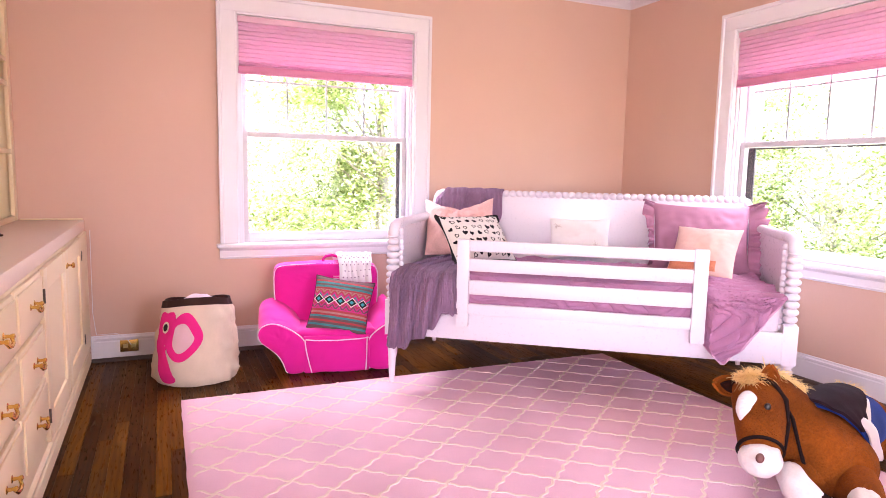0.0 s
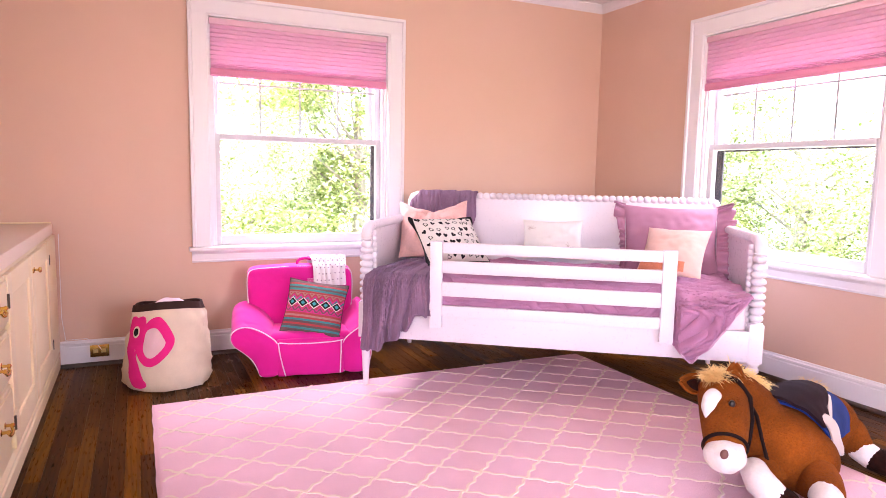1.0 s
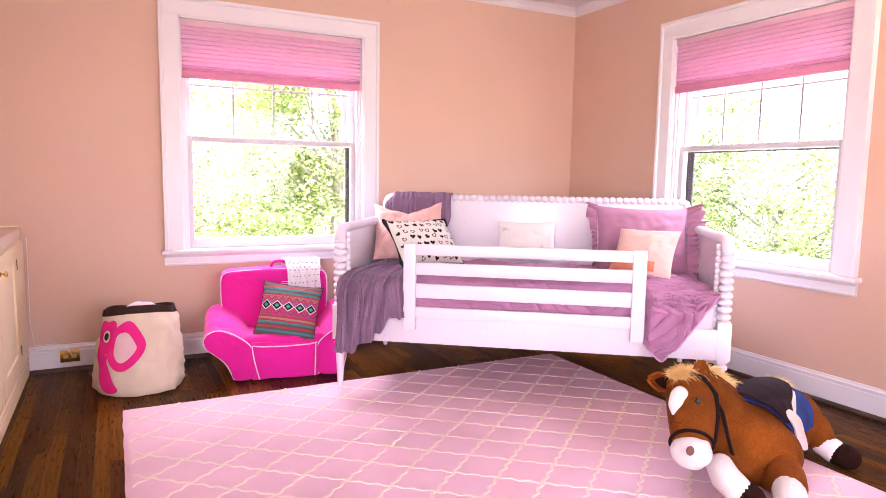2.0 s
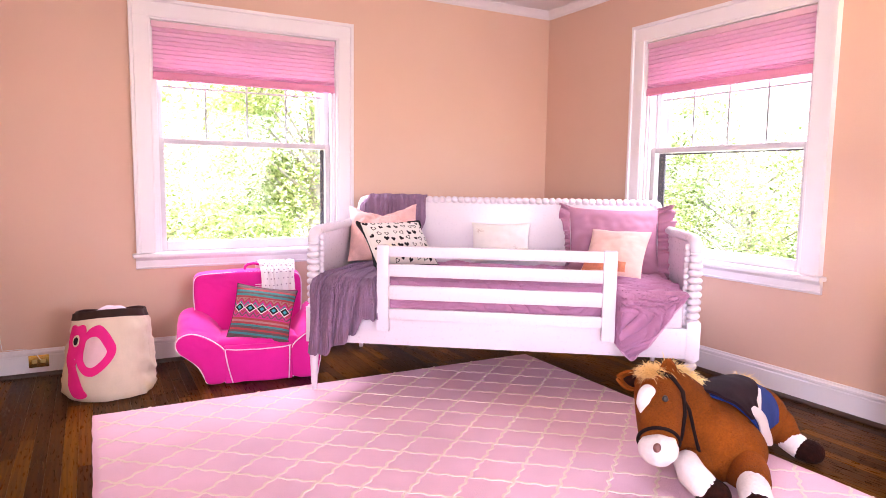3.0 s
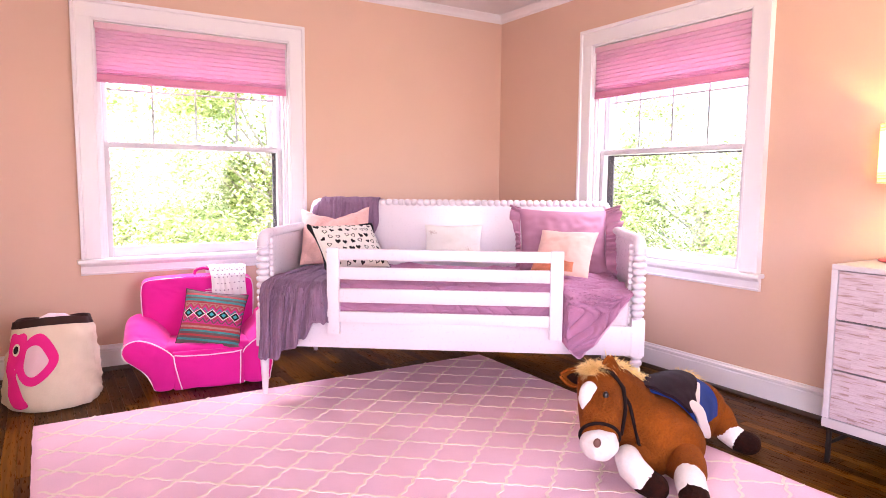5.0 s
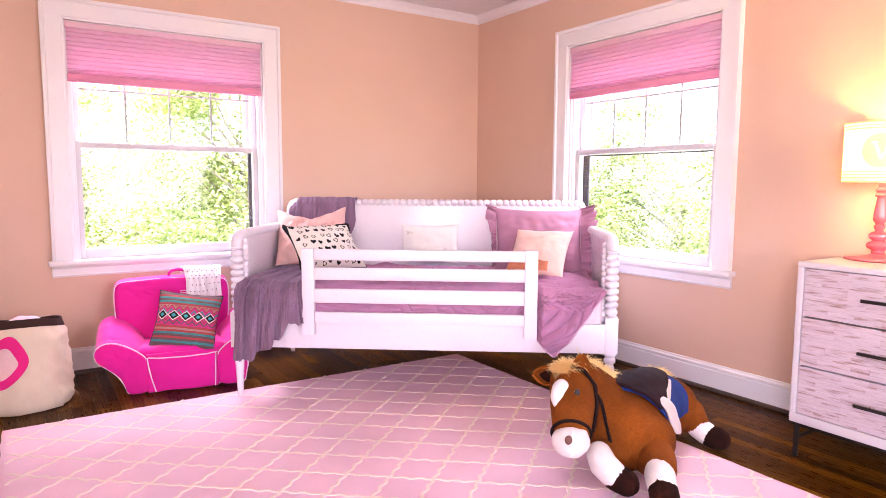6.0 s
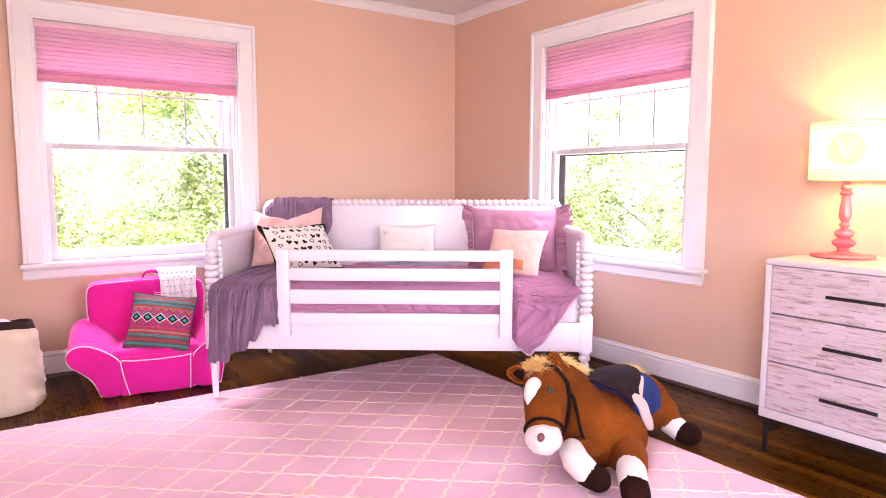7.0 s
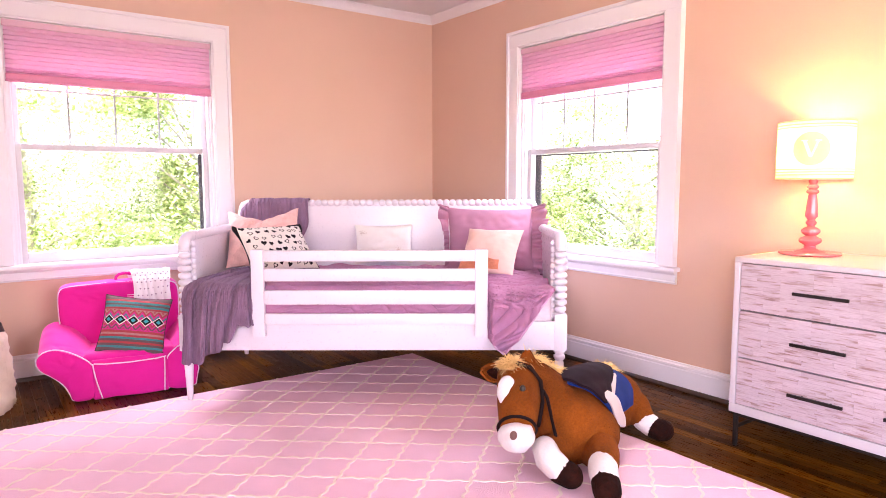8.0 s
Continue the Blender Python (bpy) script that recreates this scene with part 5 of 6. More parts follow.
for y0, y1 in ((DY0, DY0 + 0.026), (DY1 - 0.026, DY1)):
    part("side", box(DXF + 0.0002, 3.500, y0 + 0.0002, y1 - 0.0002, 0.1962, 0.8288, 0.002), M_LACQ, dr)
part("back", box(3.470, 3.498, DY0 + 0.027, DY1 - 0.027, 0.197, 0.828, 0.001), M_LACQ, dr)
part("inside", box(DXF + 0.030, 3.469, DY0 + 0.027, DY1 - 0.027, 0.198, 0.827, 0.001), M_DARK, dr)


def mosaic_material():
    m = bpy.data.materials.new("whitewashed_wood")
    m.use_nodes = True
    nt = m.node_tree
    b = nt.nodes["Principled BSDF"]
    oi, tc, comb, vm = (nt.nodes.new("ShaderNode" + k) for k in ("ObjectInfo", "TexCoord", "CombineXYZ", "VectorMath"))
    mul = nt.nodes.new("ShaderNodeMath")
    mul.operation, mul.inputs[1].default_value = "MULTIPLY", 91.0
    nt.links.new(oi.outputs["Random"], mul.inputs[0])
    nt.links.new(mul.outputs[0], comb.inputs[0])
    nt.links.new(mul.outputs[0], comb.inputs[2])
    nt.links.new(tc.outputs["Object"], vm.inputs[0])
    nt.links.new(comb.outputs[0], vm.inputs[1])
    mp = nt.nodes.new("ShaderNodeMapping")
    mp.inputs["Scale"].default_value = (1, 0.16, 1.6)
    nt.links.new(vm.outputs[0], mp.inputs[0])
    nz, nf = nt.nodes.new("ShaderNodeTexNoise"), nt.nodes.new("ShaderNodeTexNoise")
    for n, s, d in ((nz, 55, 4), (nf, 240, 4)):
        n.inputs["Scale"].default_value, n.inputs["Detail"].default_value = s, d
        nt.links.new(mp.outputs[0], n.inputs["Vector"])
    streak = ramp(nt, nz.outputs[0], [(0.33, (0.25, 0.13, 0.10)), (0.42, (0.45, 0.34, 0.35)), (0.50, (0.54, 0.43, 0.48))])
    tone = ramp(nt, oi.outputs["Random"], [(0, (0.80, 0.74, 0.72)), (0.2, (0.93, 0.91, 0.91)), (1, (1, 1, 1))])
    c = mixed(nt, 1.0, mixed(nt, 0.75, (0.54, 0.43, 0.48), streak), tone, "MULTIPLY")
    c = mixed(nt, 1.0, c, ramp(nt, nf.outputs[0], [(0.3, (0.86, 0.84, 0.84)), (0.6, (1, 1, 1))]), "MULTIPLY")
    nt.links.new(c, b.inputs["Base Color"])
    b.inputs["Roughness"].default_value = 0.5
    bump(nt, b, nf.outputs[0], 0.2, 0.0008)
    return m


M_MOSAIC = mosaic_material()
chip_meshes = {}
rng = random.Random(12)
for z0, z1 in ((0.6235, 0.8255), (0.4125, 0.6165), (0.2000, 0.4055)):
    y0, y1 = DY0 + 0.030, DY1 - 0.030
    dw = part("drawer", box(DXF + 0.012, DXF + 0.030, y0, y1, z0, z1, 0.001), M_LACQ, dr)
    rows = 11
    rh = (z1 - z0) / rows
    for r in range(rows):
        y = y1
        while y > y0 + 0.001:
            ln = min(rng.choice((0.07, 0.10, 0.13, 0.17)), y - y0)
            if 0 < y - y0 - ln < 0.04:
                ln = y - y0
            ln = round(ln, 3)
            key = (ln, round(rh, 4))
            if key not in chip_meshes:
                cb = box(0.002, 0.012, -ln + 0.0001, -0.0001, 0.0001, rh - 0.0001, 0.0002, seg=1)
                me = bpy.data.meshes.new("wood_strip")
                cb.to_mesh(me)
                cb.free()
                me.materials.append(M_MOSAIC)
                chip_meshes[key] = me
            ob = new("strip", chip_meshes[key])
            ob.location = (DXF + rng.uniform(0, 0.0006), y, z0 + r * rh)
            ob.parent = dw
            y -= ln
    for yc in (0.995, 0.645):
        zc = (z0 + z1) / 2
        hd = part("handle", box(DXF - 0.026, DXF - 0.016, yc - 0.105, yc + 0.105, zc - 0.0065, zc + 0.0065, 0.0015), M_IRON, dw, "flat black bar handle")
        for o in (-0.055, 0.055):
            part("standoff", lathe([(0.004, 0), (0.004, 0.0185)], 10, pose(DXF - 0.0162, yc + o, zc, 0, 90, 0)), M_IRON, hd)
for x in (DXF + 0.012, 3.470):
    for y in (DY0 + 0.014, DY1 - 0.034):
        part("leg", box(x, x + 0.017, y, y + 0.017, 0.0, 0.139, 0.0015), M_IRON, dr, "slim black metal leg")
    part("base_rail", box(x, x + 0.020, DY0 + 0.014, DY1 - 0.014, 0.139, 0.1555, 0.0015), M_IRON, dr)
for y in (DY0 + 0.0145, DY1 - 0.0335):
    part("base_rail", box(DXF + 0.0325, 3.4695, y, y + 0.019, 0.1395, 0.155, 0.0015), M_IRON, dr)
    part("stretcher", box(DXF + 0.0325, 3.4695, y + 0.004, y + 0.015, 0.078, 0.092, 0.0015), M_IRON, dr)

# ---- table lamp ----
M_CORAL = material("coral_glazed_wood", (0.74, 0.13, 0.16), 0.14, 0.05, 4, 60, 0.02, 0.0004, coat=0.5)
LX, LY, LZ = 3.335, 1.205, 0.8525
lamp = thing("table_lamp", pose(LX, LY, LZ), "lit lamp with coral turned base and pale drum shade", "lamp")
part("foot", lathe([(0.121, 0), (0.127, 0.003), (0.128, 0.008), (0.123, 0.013), (0.09, 0.017), (0.04, 0.022), (0.022, 0.030)], 40), M_CORAL, lamp)
STEM = [(0.022, 0.026), (0.026, 0.034), (0.022, 0.040), (0.030, 0.046), (0.044, 0.055), (0.047, 0.064), (0.042, 0.074), (0.026, 0.081), (0.022, 0.085), (0.032, 0.092), (0.039, 0.102), (0.038, 0.112), (0.028, 0.120), (0.018, 0.124), (0.014, 0.130), (0.020, 0.137), (0.023, 0.144), (0.018, 0.151), (0.014, 0.155), (0.019, 0.163), (0.026, 0.172), (0.0255, 0.19), (0.021, 0.235), (0.018, 0.262), (0.015, 0.270), (0.024, 0.275), (0.027, 0.282), (0.022, 0.289), (0.016, 0.293), (0.024, 0.299), (0.025, 0.306), (0.018, 0.312), (0.015, 0.317), (0.019, 0.324), (0.019, 0.333), (0.010, 0.338), (0.008, 0.375)]
part("stem", lathe(STEM, 28), M_CORAL, lamp, "glossy coral turned stem")
M_LSHADE = material("lamp_shade_linen", (0.90, 0.88, 0.80), 0.9, 0.05, 4, 260, 0.25, 0.0006)
shade_translucent(M_LSHADE, (0.97, 0.95, 0.86), 0.55)
sz0, sz1, sr0, sr1 = 0.335, 0.588, 0.152, 0.152
so = lathe([(sr0, sz0), (sr0, sz0 + 0.06), (sr1, sz1 - 0.06), (sr1, sz1)], 56)
bmesh.ops.delete(so, geom=[f for f in so.faces if len(f.verts) > 4], context="FACES_ONLY")
shade_ob = part("shade", so, M_LSHADE, lamp, "pale yellow glowing drum shade")
sol = shade_ob.modifiers.new("thickness", "SOLIDIFY")
sol.thickness = 0.0015
M_TAPE = material("shade_stripe", (0.70, 0.60, 0.40), 0.9, 0.05, 4, 200, 0.2)
shade_translucent(M_TAPE, (0.92, 0.74, 0.42), 0.5)
for z in [sz0 + 0.003, sz0 + 0.020, sz0 + 0.032, sz0 + 0.044, sz1 - 0.003, sz1 - 0.018, sz1 - 0.030]:
    ring = lathe([(sr0 + 0.0008, z - 0.0025), (sr0 + 0.0018, z - 0.0018), (sr0 + 0.0018, z + 0.0018), (sr0 + 0.0008, z + 0.0025)], 56)
    bmesh.ops.delete(ring, geom=[f for f in ring.faces if len(f.verts) > 4], context="FACES_ONLY")
    part("band", ring, M_TAPE, shade_ob)
# a round patch with a letter, turned to the room
PATCH = math.atan2(-0.14 - LY, 0.30 - LX) - 0.10


def on_shade(u, v, off):
    a = PATCH + u / sr0
    return Vector(((sr0 + off) * math.cos(a), (sr0 + off) * math.sin(a), (sz0 + sz1) / 2 + 0.004 + v))


def in_letter(u, v):
    """Whether a point of the patch falls in the cut-out V, which has small serifs."""
    if -0.036 < v < 0.034:
        mid = 0.026 * (v + 0.036) / 0.070
        if abs(u + mid) < 0.0065 or abs(u - mid) < 0.0038:
            return True
    return abs(v - 0.034) < 0.0025 and min(abs(u + 0.026), abs(u - 0.026)) < 0.012


disc = bmesh.new()
STEP = 0.0016
for i in range(-45, 45):
    for j in range(-45, 45):
        u, v = (i + 0.5) * STEP, (j + 0.5) * STEP
        if u * u + v * v < 0.071 ** 2 and not in_letter(u, v):
            disc.faces.new([disc.verts.new(on_shade(u + a * STEP / 2, v + c * STEP / 2, 0.0016)) for a, c in ((-1, -1), (1, -1), (1, 1), (-1, 1))])
bmesh.ops.remove_doubles(disc, verts=disc.verts[:], dist=0.0002)
part("monogram_disc", disc, M_TAPE, shade_ob, "yellow round patch with letter V")
for a in range(3):
    ang = a * 2 * math.pi / 3
    part("spider", tube([(0.008 * math.cos(ang), 0.008 * math.sin(ang), 0.372), (sr0 * math.cos(ang), sr0 * math.sin(ang), 0.350)], 0.0015, 6), M_BRASS, lamp)
M_BULB = bpy.data.materials.new("bulb_glow")
M_BULB.use_nodes = True
M_BULB.node_tree.nodes["Principled BSDF"].inputs["Emission Color"].default_value = (1.0, 0.78, 0.45, 1)
M_BULB.node_tree.nodes["Principled BSDF"].inputs["Emission Strength"].default_value = 1.5
part("bulb", lathe([(0.012, 0.375), (0.014, 0.39), (0.024, 0.41), (0.030, 0.435), (0.028, 0.455), (0.018, 0.472), (0.002, 0.478)], 20), M_BULB, lamp)
glow = new("lamp_light", bpy.data.lights.new("lamp_light", "POINT"))
glow.data.energy, glow.data.color, glow.data.shadow_soft_size = 3.9, (1.0, 0.75, 0.20), 0.035
glow.location = (LX, LY, LZ + 0.462)

# ---- plush horse ----
M_BROWN = material("brown_plush", (0.235, 0.056, 0.0055), 0.95, 0.38, 5, 130, 1.0, 0.009, sheen=0.0, sheen_tint=(1, 0.7, 0.5))
M_HOOF = material("dark_brown_plush", (0.026, 0.006, 0.003), 0.95, 0.6, 8, 60, 1.0, 0.010, sheen=0.0, sheen_tint=(1, 0.6, 0.4))
M_SOCK = material("white_plush", (0.68, 0.60, 0.58), 0.95, 0.10, 9, 75, 0.7, 0.006, sheen=0.1)
M_MANE = material("honey_fur", (0.95, 0.70, 0.32), 0.8, 0.18, 9, 90, 0.3, 0.002, sheen=0.3, sheen_tint=(1, 0.9, 0.6))
M_STRAP = material("dark_strap", (0.010, 0.0035, 0.003), 0.75, 0.15, 9, 120, 0.2)
M_SADDLE = material("plum_brown_suede", (0.017, 0.006, 0.009), 0.85, 0.3, 6, 160, 0.4, 0.002, sheen=0.0)
M_BLUE = material("blue_velour", (0.009, 0.027, 0.16), 0.85, 0.3, 6, 200, 0.3, 0.0015, sheen=0.05, sheen_tint=(0.7, 0.8, 1))
M_FLAP = material("pale_satin", (0.52, 0.42, 0.40), 0.45, 0.06, 6, 200, 0.15, 0.001, sheen=0.2)
# soft dents in the stuffing
plush = M_BROWN.node_tree
nap = [n for n in plush.nodes if n.bl_idname == "ShaderNodeBump"][0]
bump(plush, plush.nodes["Principled BSDF"], noise_tex(plush, 13, 2), 0.8, 0.02, nap.outputs[0])
shade_translucent(M_MANE, (0.97, 0.77, 0.40), 0.6)
horse = thing("plush_horse", pose(0, 0, 0), "large brown plush horse lying with saddle and bridle", "plush toy")


def blend(blobs):
    """The blobs of a stuffed form as one mesh."""
    b = bmesh.new()
    for q in blobs:
        absorb(b, q)
    me = bpy.data.meshes.new("stuffed")
    b.to_mesh(me)
    b.free()
    return me


def stuffed(name, blobs, mat, label="", voxel=0.011, rounds=10):
    ob = new(name, blend(blobs))
    ob.data.materials.append(mat)
    ob.parent = horse
    if label:
        ob["label"] = label
    r = ob.modifiers.new("melt", "REMESH")
    r.mode, r.voxel_size, r.use_smooth_shade = "VOXEL", voxel, True
    s = ob.modifiers.new("ease", "SMOOTH")
    s.factor, s.iterations = 0.5, rounds
    return ob


def limb(points, radii, seg=16, n=5):
    """A tapered round limb with domed ends."""
    pts = [Vector(p) for p in points]
    d0, d1 = (pts[0] - pts[1]).normalized(), (pts[-1] - pts[-2]).normalized()
    P, Rr = [], []
    for k in range(n, 0, -1):
        a = math.pi / 2 * k / n
        P.append(pts[0] + d0 * radii[0] * math.sin(a))
        Rr.append(max(0.001, radii[0] * math.cos(a)))
    P += pts
    Rr += list(radii)
    for k in range(1, n + 1):
        a = math.pi / 2 * k / n
        P.append(pts[-1] + d1 * radii[-1] * math.sin(a))
        Rr.append(max(0.001, radii[-1] * math.cos(a)))
    return tube(P, Rr, seg)


# body: chest, barrel, rump, neck
stuffed("body", [
    ball((2.262, 1.655, 0.150), (0.135, 0.150, 0.150)),
    ball((2.345, 1.618, 0.128), (0.135, 0.140, 0.127)),
    limb([(2.27, 1.68, 0.160), (2.45, 1.745, 0.160), (2.62, 1.80, 0.150), (2.74, 1.83, 0.140)], [0.150, 0.150, 0.140, 0.130]),
    ball((2.735, 1.800, 0.140), (0.130, 0.150, 0.138)),
    limb([(2.26, 1.72, 0.20), (2.22, 1.765, 0.30), (2.165, 1.785, 0.355)], [0.128, 0.105, 0.090]),
], M_BROWN)
# head
stuffed("head", [
    limb([(2.115, 1.800, 0.360), (2.040, 1.715, 0.300), (1.975, 1.650, 0.235)], [0.092, 0.090, 0.076]),
    ball((2.085, 1.760, 0.335), (0.088, 0.088, 0.092)),
], M_BROWN)
part("muzzle", soften(ball((1.939, 1.616, 0.207), (0.074, 0.071, 0.062), pose(0, 0, 0, 0, 0, 40), 36, 22), 0.006, 24, 3), M_SOCK, horse, "white plush muzzle")
part("nose", soften(ball((1.884, 1.574, 0.236), (0.016, 0.013, 0.017), None, 16, 10), 0.002, 40, 2), material("brown_nose", (0.13, 0.045, 0.035), 0.6, 0.1, 9, 100, 0.1), horse, "small brown stitched nose")
part("blaze", soften(ball((1.981, 1.720, 0.347), (0.040, 0.022, 0.064), pose(0, 0, 0, -28, 0, -42), 28, 16), 0.003, 30, 7), M_SOCK, horse, "white blaze on the forehead")
M_EYE = material("black_bead", (0.012, 0.006, 0.005), 0.30, 0.05, 5, 30, 0.0)
for c in ((2.016, 1.667, 0.364),):
    part("eye", ball(c, (0.0130, 0.0110, 0.0170), None, 18, 12), M_EYE, horse, "glossy dark bead eye")


def ear(base, tip, face, w):
    """A cupped ear from base to tip, open towards face."""
    base, tip, face = Vector(base), Vector(tip), Vector(face).normalized()
    up = tip - base
    side = up.cross(face).normalized()

    def f(s, t):
        wid = w * (math.sin(math.pi * min(1, 0.18 + 0.82 * t)) ** 0.8) * (1 if t < 0.98 else 0.2)
        a = (s - 0.5) * 2
        return base + up * t + side * a * wid + face * (0.020 * a * a - 0.016) * math.sin(math.pi * (0.15 + 0.8 * t))
    return f


part("ear", sheet(10, 14, ear((2.055, 1.835, 0.378), (1.985, 1.885, 0.392), (-0.5, -0.85, 0.25), 0.034), 0.010), M_BROWN, horse)
part("ear_lining", sheet(8, 10, ear((2.051, 1.826, 0.379), (1.999, 1.867, 0.390), (-0.5, -0.85, 0.25), 0.022), 0.002), M_HOOF, horse, "dark brown ear lining")
part("ear", sheet(10, 14, ear((2.120, 1.750, 0.392), (2.122, 1.752, 0.482), (-0.3, -0.9, 0.15), 0.034), 0.010), M_BROWN, horse)


def tufts(roots, n, length, spread, r, seed, flow):
    """Locks of long fur that rise from roots and fall along flow."""
    rng = random.Random(seed)
    b = bmesh.new()
    roots = [Vector(p) for p in roots]
    for _ in range(n):
        k = rng.uniform(0, len(roots) - 1.001)
        i = int(k)
        p = roots[i].lerp(roots[i + 1], k - i) + Vector((rng.gauss(0, 1), rng.gauss(0, 1), rng.gauss(0, 0.5))) * spread
        d = (Vector(flow) + Vector((rng.gauss(0, 0.45), rng.gauss(0, 0.45), rng.gauss(0, 0.3)))).normalized()
        ln = length * rng.uniform(0.6, 1.25)
        side = d.cross(Vector((rng.gauss(0, 1), rng.gauss(0, 1), rng.gauss(0, 1)))).normalized()
        sag = Vector((0, 0, -0.35 * ln))
        prev = None
        for q in range(5):
            f = q / 4
            c = p + d * ln * f + sag * f * f
            w = r * (1 - f) ** 0.7 + 0.0002
            pair = [b.verts.new(c - side * w), b.verts.new(c + side * w)]
            if prev:
                b.faces.new((prev[0], prev[1], pair[1], pair[0]))
            prev = pair
    return b


part("forelock", tufts([(2.042, 1.800, 0.414), (2.062, 1.792, 0.424), (2.085, 1.788, 0.428)], 1100, 0.060, 0.011, 0.0026, 2, (-0.32, -0.35, 0.75)), M_MANE, horse, "shaggy golden forelock")
part("mane", tufts([(2.150, 1.805, 0.432), (2.215, 1.808, 0.405), (2.285, 1.798, 0.355), (2.352, 1.782, 0.312)], 2400, 0.074, 0.012, 0.0026, 3, (0.40, -0.45, 0.05)), M_MANE, horse, "shaggy golden mane")
part("tail", tufts([(2.720, 1.880, 0.265), (2.770, 1.890, 0.255), (2.815, 1.895, 0.215)], 1500, 0.062, 0.017, 0.0026, 4, (0.3, -0.30, 0.22)), M_MANE, horse, "golden fur tail")

# legs with white socks and dark hooves
stuffed("foreleg", [limb([(2.200, 1.620, 0.100), (2.110, 1.610, 0.110), (2.070, 1.600, 0.120)], [0.085, 0.060, 0.045])], M_BROWN)
part("sock", soften(limb([(2.075, 1.598, 0.126), (2.040, 1.545, 0.116), (2.045, 1.500, 0.095)], [0.050, 0.053, 0.052]), 0.004, 26, 1), M_SOCK, horse, "white plush sock")
part("hoof", soften(limb([(2.052, 1.490, 0.084), (2.075, 1.462, 0.066)], [0.051, 0.049]), 0.004, 20, 2), M_HOOF, horse, "dark brown plush hoof")
stuffed("foreleg", [limb([(2.320, 1.550, 0.092), (2.262, 1.470, 0.100), (2.210, 1.415, 0.102)], [0.090, 0.074, 0.061])], M_BROWN)
part("sock", soften(limb([(2.186, 1.402, 0.101), (2.154, 1.369, 0.093), (2.134, 1.346, 0.083)], [0.055, 0.056, 0.055]), 0.004, 26, 3), M_SOCK, horse, "white plush sock")
part("hoof", soften(limb([(2.126, 1.338, 0.076), (2.106, 1.312, 0.057)], [0.054, 0.053]), 0.004, 20, 4), M_HOOF, horse, "dark brown plush hoof")
stuffed("hind_leg", [limb([(2.770, 1.760, 0.120), (2.775, 1.690, 0.110), (2.760, 1.635, 0.082)], [0.105, 0.078, 0.052])], M_BROWN)
part("sock", soften(limb([(2.760, 1.640, 0.078), (2.762, 1.600, 0.064)], [0.050, 0.050]), 0.004, 26, 5), M_SOCK, horse, "white plush sock")
part("hoof", soften(limb([(2.766, 1.582, 0.058), (2.778, 1.550, 0.052)], [0.050, 0.050]), 0.004, 20, 6), M_HOOF, horse, "dark brown plush hoof")

# saddle cloth, saddle and stirrup flap follow the barrel
axis0, axis1 = Vector((2.36, 1.715, 0.160)), Vector((2.74, 1.835, 0.147))
adir = (axis1 - axis0).normalized()
aside = adir.cross(Vector((0, 0, 1))).normalized()


def on_barrel(k, a, off):
    """k along the barrel, a degrees from the top towards the near side."""
    c = axis0.lerp(axis1, k)
    r = 0.152 - 0.010 * k + off
    return c + aside * (r * math.sin(radians(a))) + Vector((0, 0, r * math.cos(radians(a))))


def cloth_on(s, t):
    a = -70 + 156 * t
    k0 = -0.22 + 0.36 * max(0, a / 86)
    k1 = 0.86 - 0.10 * smoothstep(60, 86, a) - 0.08 * smoothstep(40, -20, a)
    return on_barrel(k0 + (k1 - k0) * s, a, 0.010 + 0.004 * wob(s * 4, t * 6))


def saddle_on(s, t):
    """A domed seat whose near side narrows to a hanging lobe."""
    a = -60 + 118 * t
    k0 = -0.24 + 0.24 * max(0, a / 58) ** 1.3
    k1 = 0.72 - 0.56 * smoothstep(14, 60, a)
    dome = math.sin(math.pi * min(1, max(0, s))) * math.sin(math.pi * t)
    rise = 0.018 + 0.026 * dome + 0.012 * (2 * s - 1) ** 2 * math.sin(math.pi * t) - 0.006 * math.exp(-((a - 22 - 18 * s) / 7) ** 2)
    return on_barrel(k0 + (k1 - k0) * s, a, rise + 0.003 * wob(s * 5, t * 5))


part("saddle_cloth", sheet(24, 40, cloth_on, 0.008), M_BLUE, horse, "deep blue velour saddle cloth")
part("saddle", sheet(28, 34, saddle_on, 0.012), M_SADDLE, horse, "dark plum suede saddle")
part("saddle_trim", sheet(22, 6, lambda s, t: on_barrel(0.13 + 0.50 * s + 0.04 * t, 54 - 26 * s + (10 - 6 * s) * (t - 0.3), 0.022 + 0.004 * math.sin(math.pi * t)), 0.006), M_FLAP, horse, "pale satin trim under the saddle")


def flap(s, t):
    wid = 0.030 + 0.012 * math.sin(math.pi * min(1, 0.3 + 0.7 * t)) ** 0.7 + 0.010 * t
    tip = math.sqrt(max(0.02, 1 - max(0, (t - 0.80) / 0.20) ** 2))
    k = 0.10 + 0.22 * t + (s - 0.5) * 2 * wid / 0.40 * tip
    return on_barrel(k, 46 + 54 * t, 0.022 + 0.010 * math.sin(math.pi * s) + 0.006 * math.sin(7 * t) + 0.004 * t)


part("stirrup_flap", sheet(14, 28, flap, 0.007), M_FLAP, horse, "pale satin stirrup flap")

# bridle straps round the head
hd0, hd1 = Vector((2.115, 1.800, 0.360)), Vector((1.955, 1.632, 0.220))
hdir = (hd1 - hd0).normalized()
hs = hdir.cross(Vector((0, 0, 1))).normalized()
hu = hs.cross(hdir).normalized()


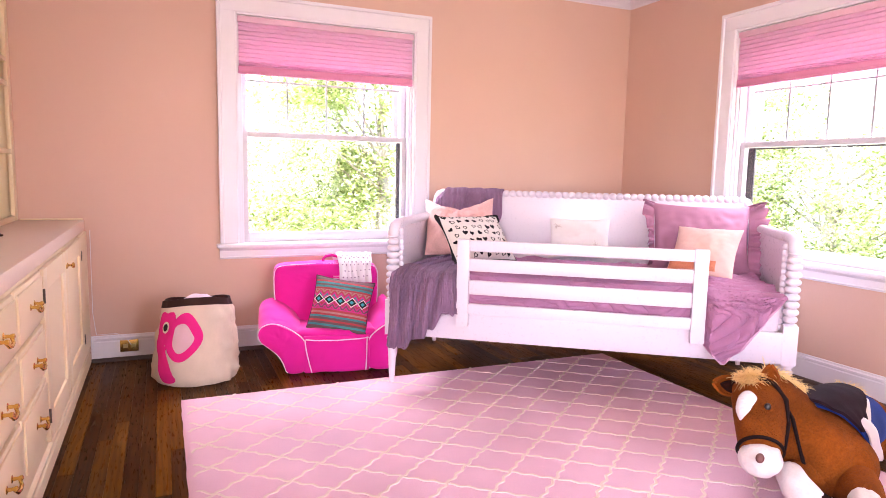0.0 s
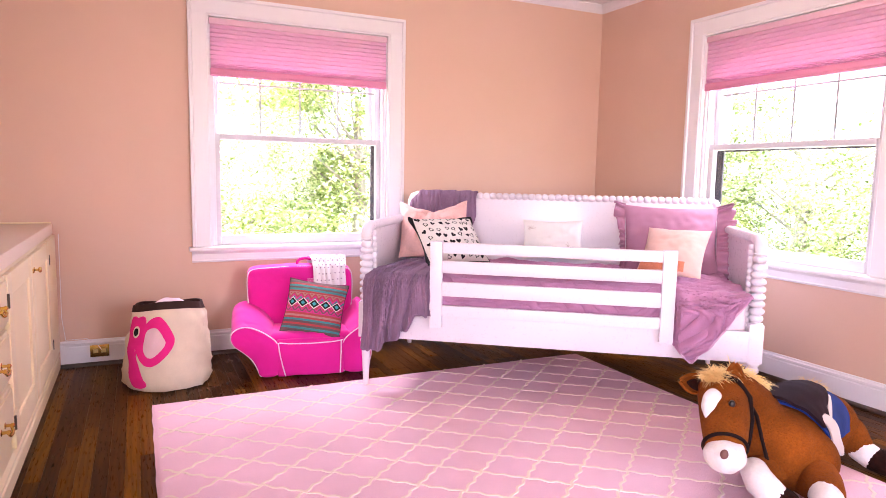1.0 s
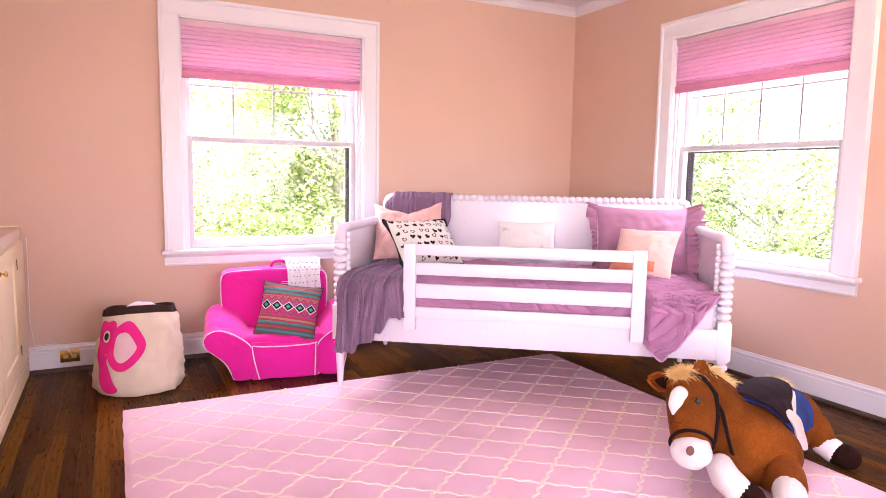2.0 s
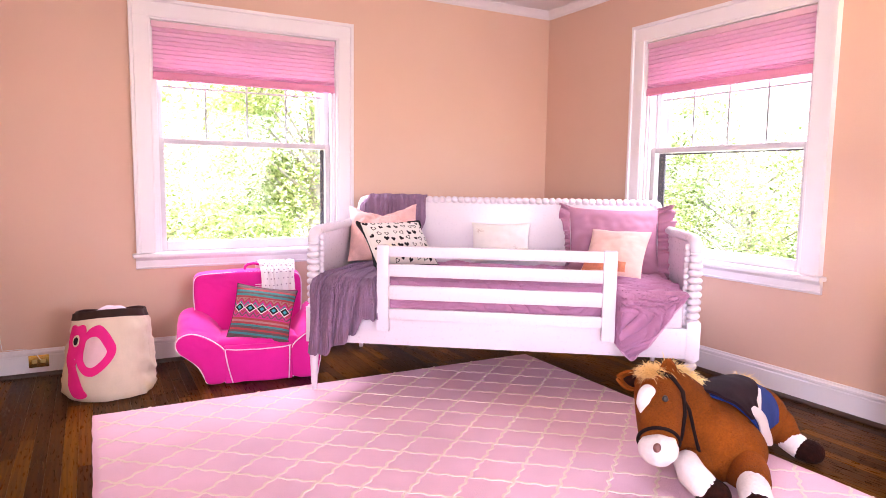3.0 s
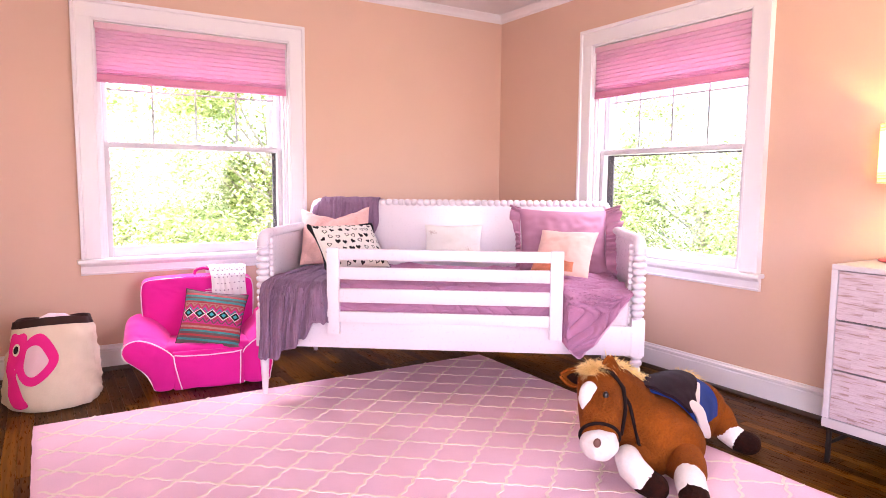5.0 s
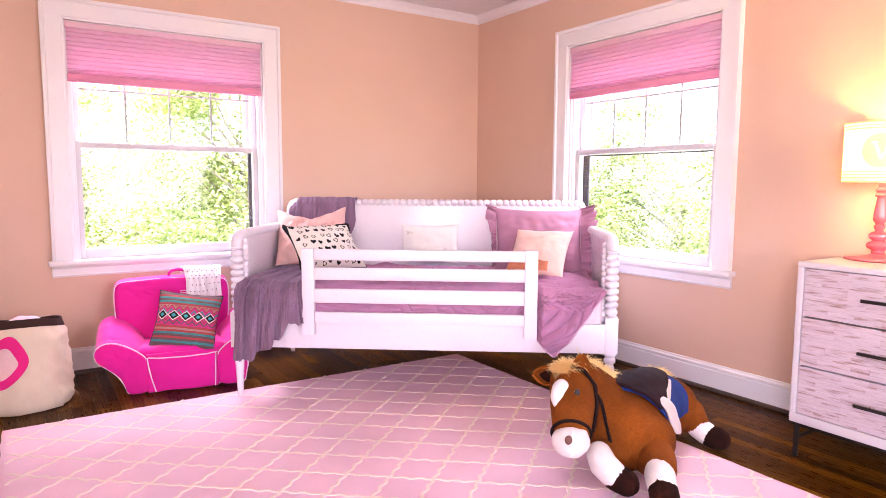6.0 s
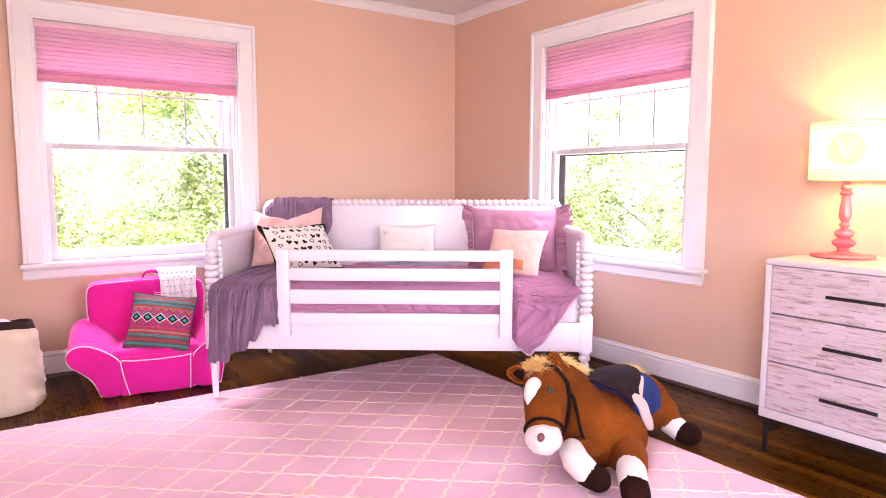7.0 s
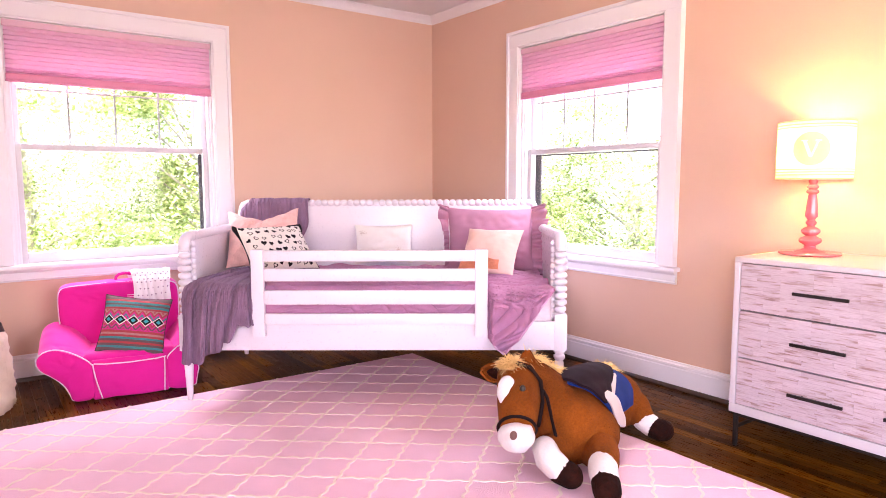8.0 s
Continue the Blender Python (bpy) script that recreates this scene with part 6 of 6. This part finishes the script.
def strap_loop(k, r, wid=0.008):
    c = hd0.lerp(hd1, k)
    return tube([c + (hs * math.cos(a) + hu * math.sin(a)) * r for a in [2 * math.pi * q / 36 for q in range(36)]], wid, 8, closed=True)


part("noseband", strap_loop(0.965, 0.0735, 0.0068), M_STRAP, horse, "dark leather noseband")
near = -1 if hs.y > 0 else 1
part("cheek_strap", tube([hd0.lerp(hd1, k) + near * hs * r * math.cos(radians(g)) + hu * r * math.sin(radians(g)) for k, r, g in ((0.02, 0.098, 95), (0.08, 0.100, 60), (0.20, 0.102, 25), (0.45, 0.100, -5), (0.68, 0.094, -20), (0.80, 0.090, -25))], 0.0088, 8), M_STRAP, horse, "dark leather cheek strap")
part("rein", tube([(2.150, 1.705, 0.345), (2.158, 1.672, 0.300), (2.150, 1.640, 0.235), (2.135, 1.600, 0.170), (2.130, 1.575, 0.130)], 0.007, 8), M_STRAP, horse, "hanging dark rein")


# ---- floor strips ----
PLANK_W = 0.0572
plank_meshes = {}


def plank_mesh(length):
    if length not in plank_meshes:
        b = box(0.0003, PLANK_W - 0.0003, 0.0005, length - 0.0005, -0.012, 0.0, 0.0009, seg=1)
        me = bpy.data.meshes.new("floor_plank")
        b.to_mesh(me)
        b.free()
        me.materials.append(M_PLANK)
        plank_meshes[length] = me
    return plank_meshes[length]


floor = bpy.data.objects["floor"]
rng = random.Random(5)
rest = bmesh.new()
near_count = 0
for row in range(int((XR - XL) / PLANK_W) + 1):
    x = XL + row * PLANK_W
    y = YB - rng.choice((0.0, 0.2, 0.4, 0.5))
    while y < YL:
        length = rng.choice((0.6, 0.8, 1.0, 1.2, 1.5))
        y1 = y + length
        shown = (-0.40 < x < 0.13 and y1 > 1.3) or (x > 2.62 and y1 > 0.3) or y1 > 3.46
        if x > -0.42 and shown and near_count < 300 and y1 < YL + 0.15:
            ob = new("plank", plank_mesh(length))
            ob.location = (x, y, 0)
            ob.parent = floor
            near_count += 1
        else:
            box(x + 0.0006, x + PLANK_W - 0.0006, max(y, YB - 0.1) + 0.0005, min(y1, YL + 0.15) - 0.0005, -0.012, 0.0, 0, bm=rest)
        y = y1
tagged(part("planks", rest, M_PLANK, floor, smooth=False), kind="stuff")
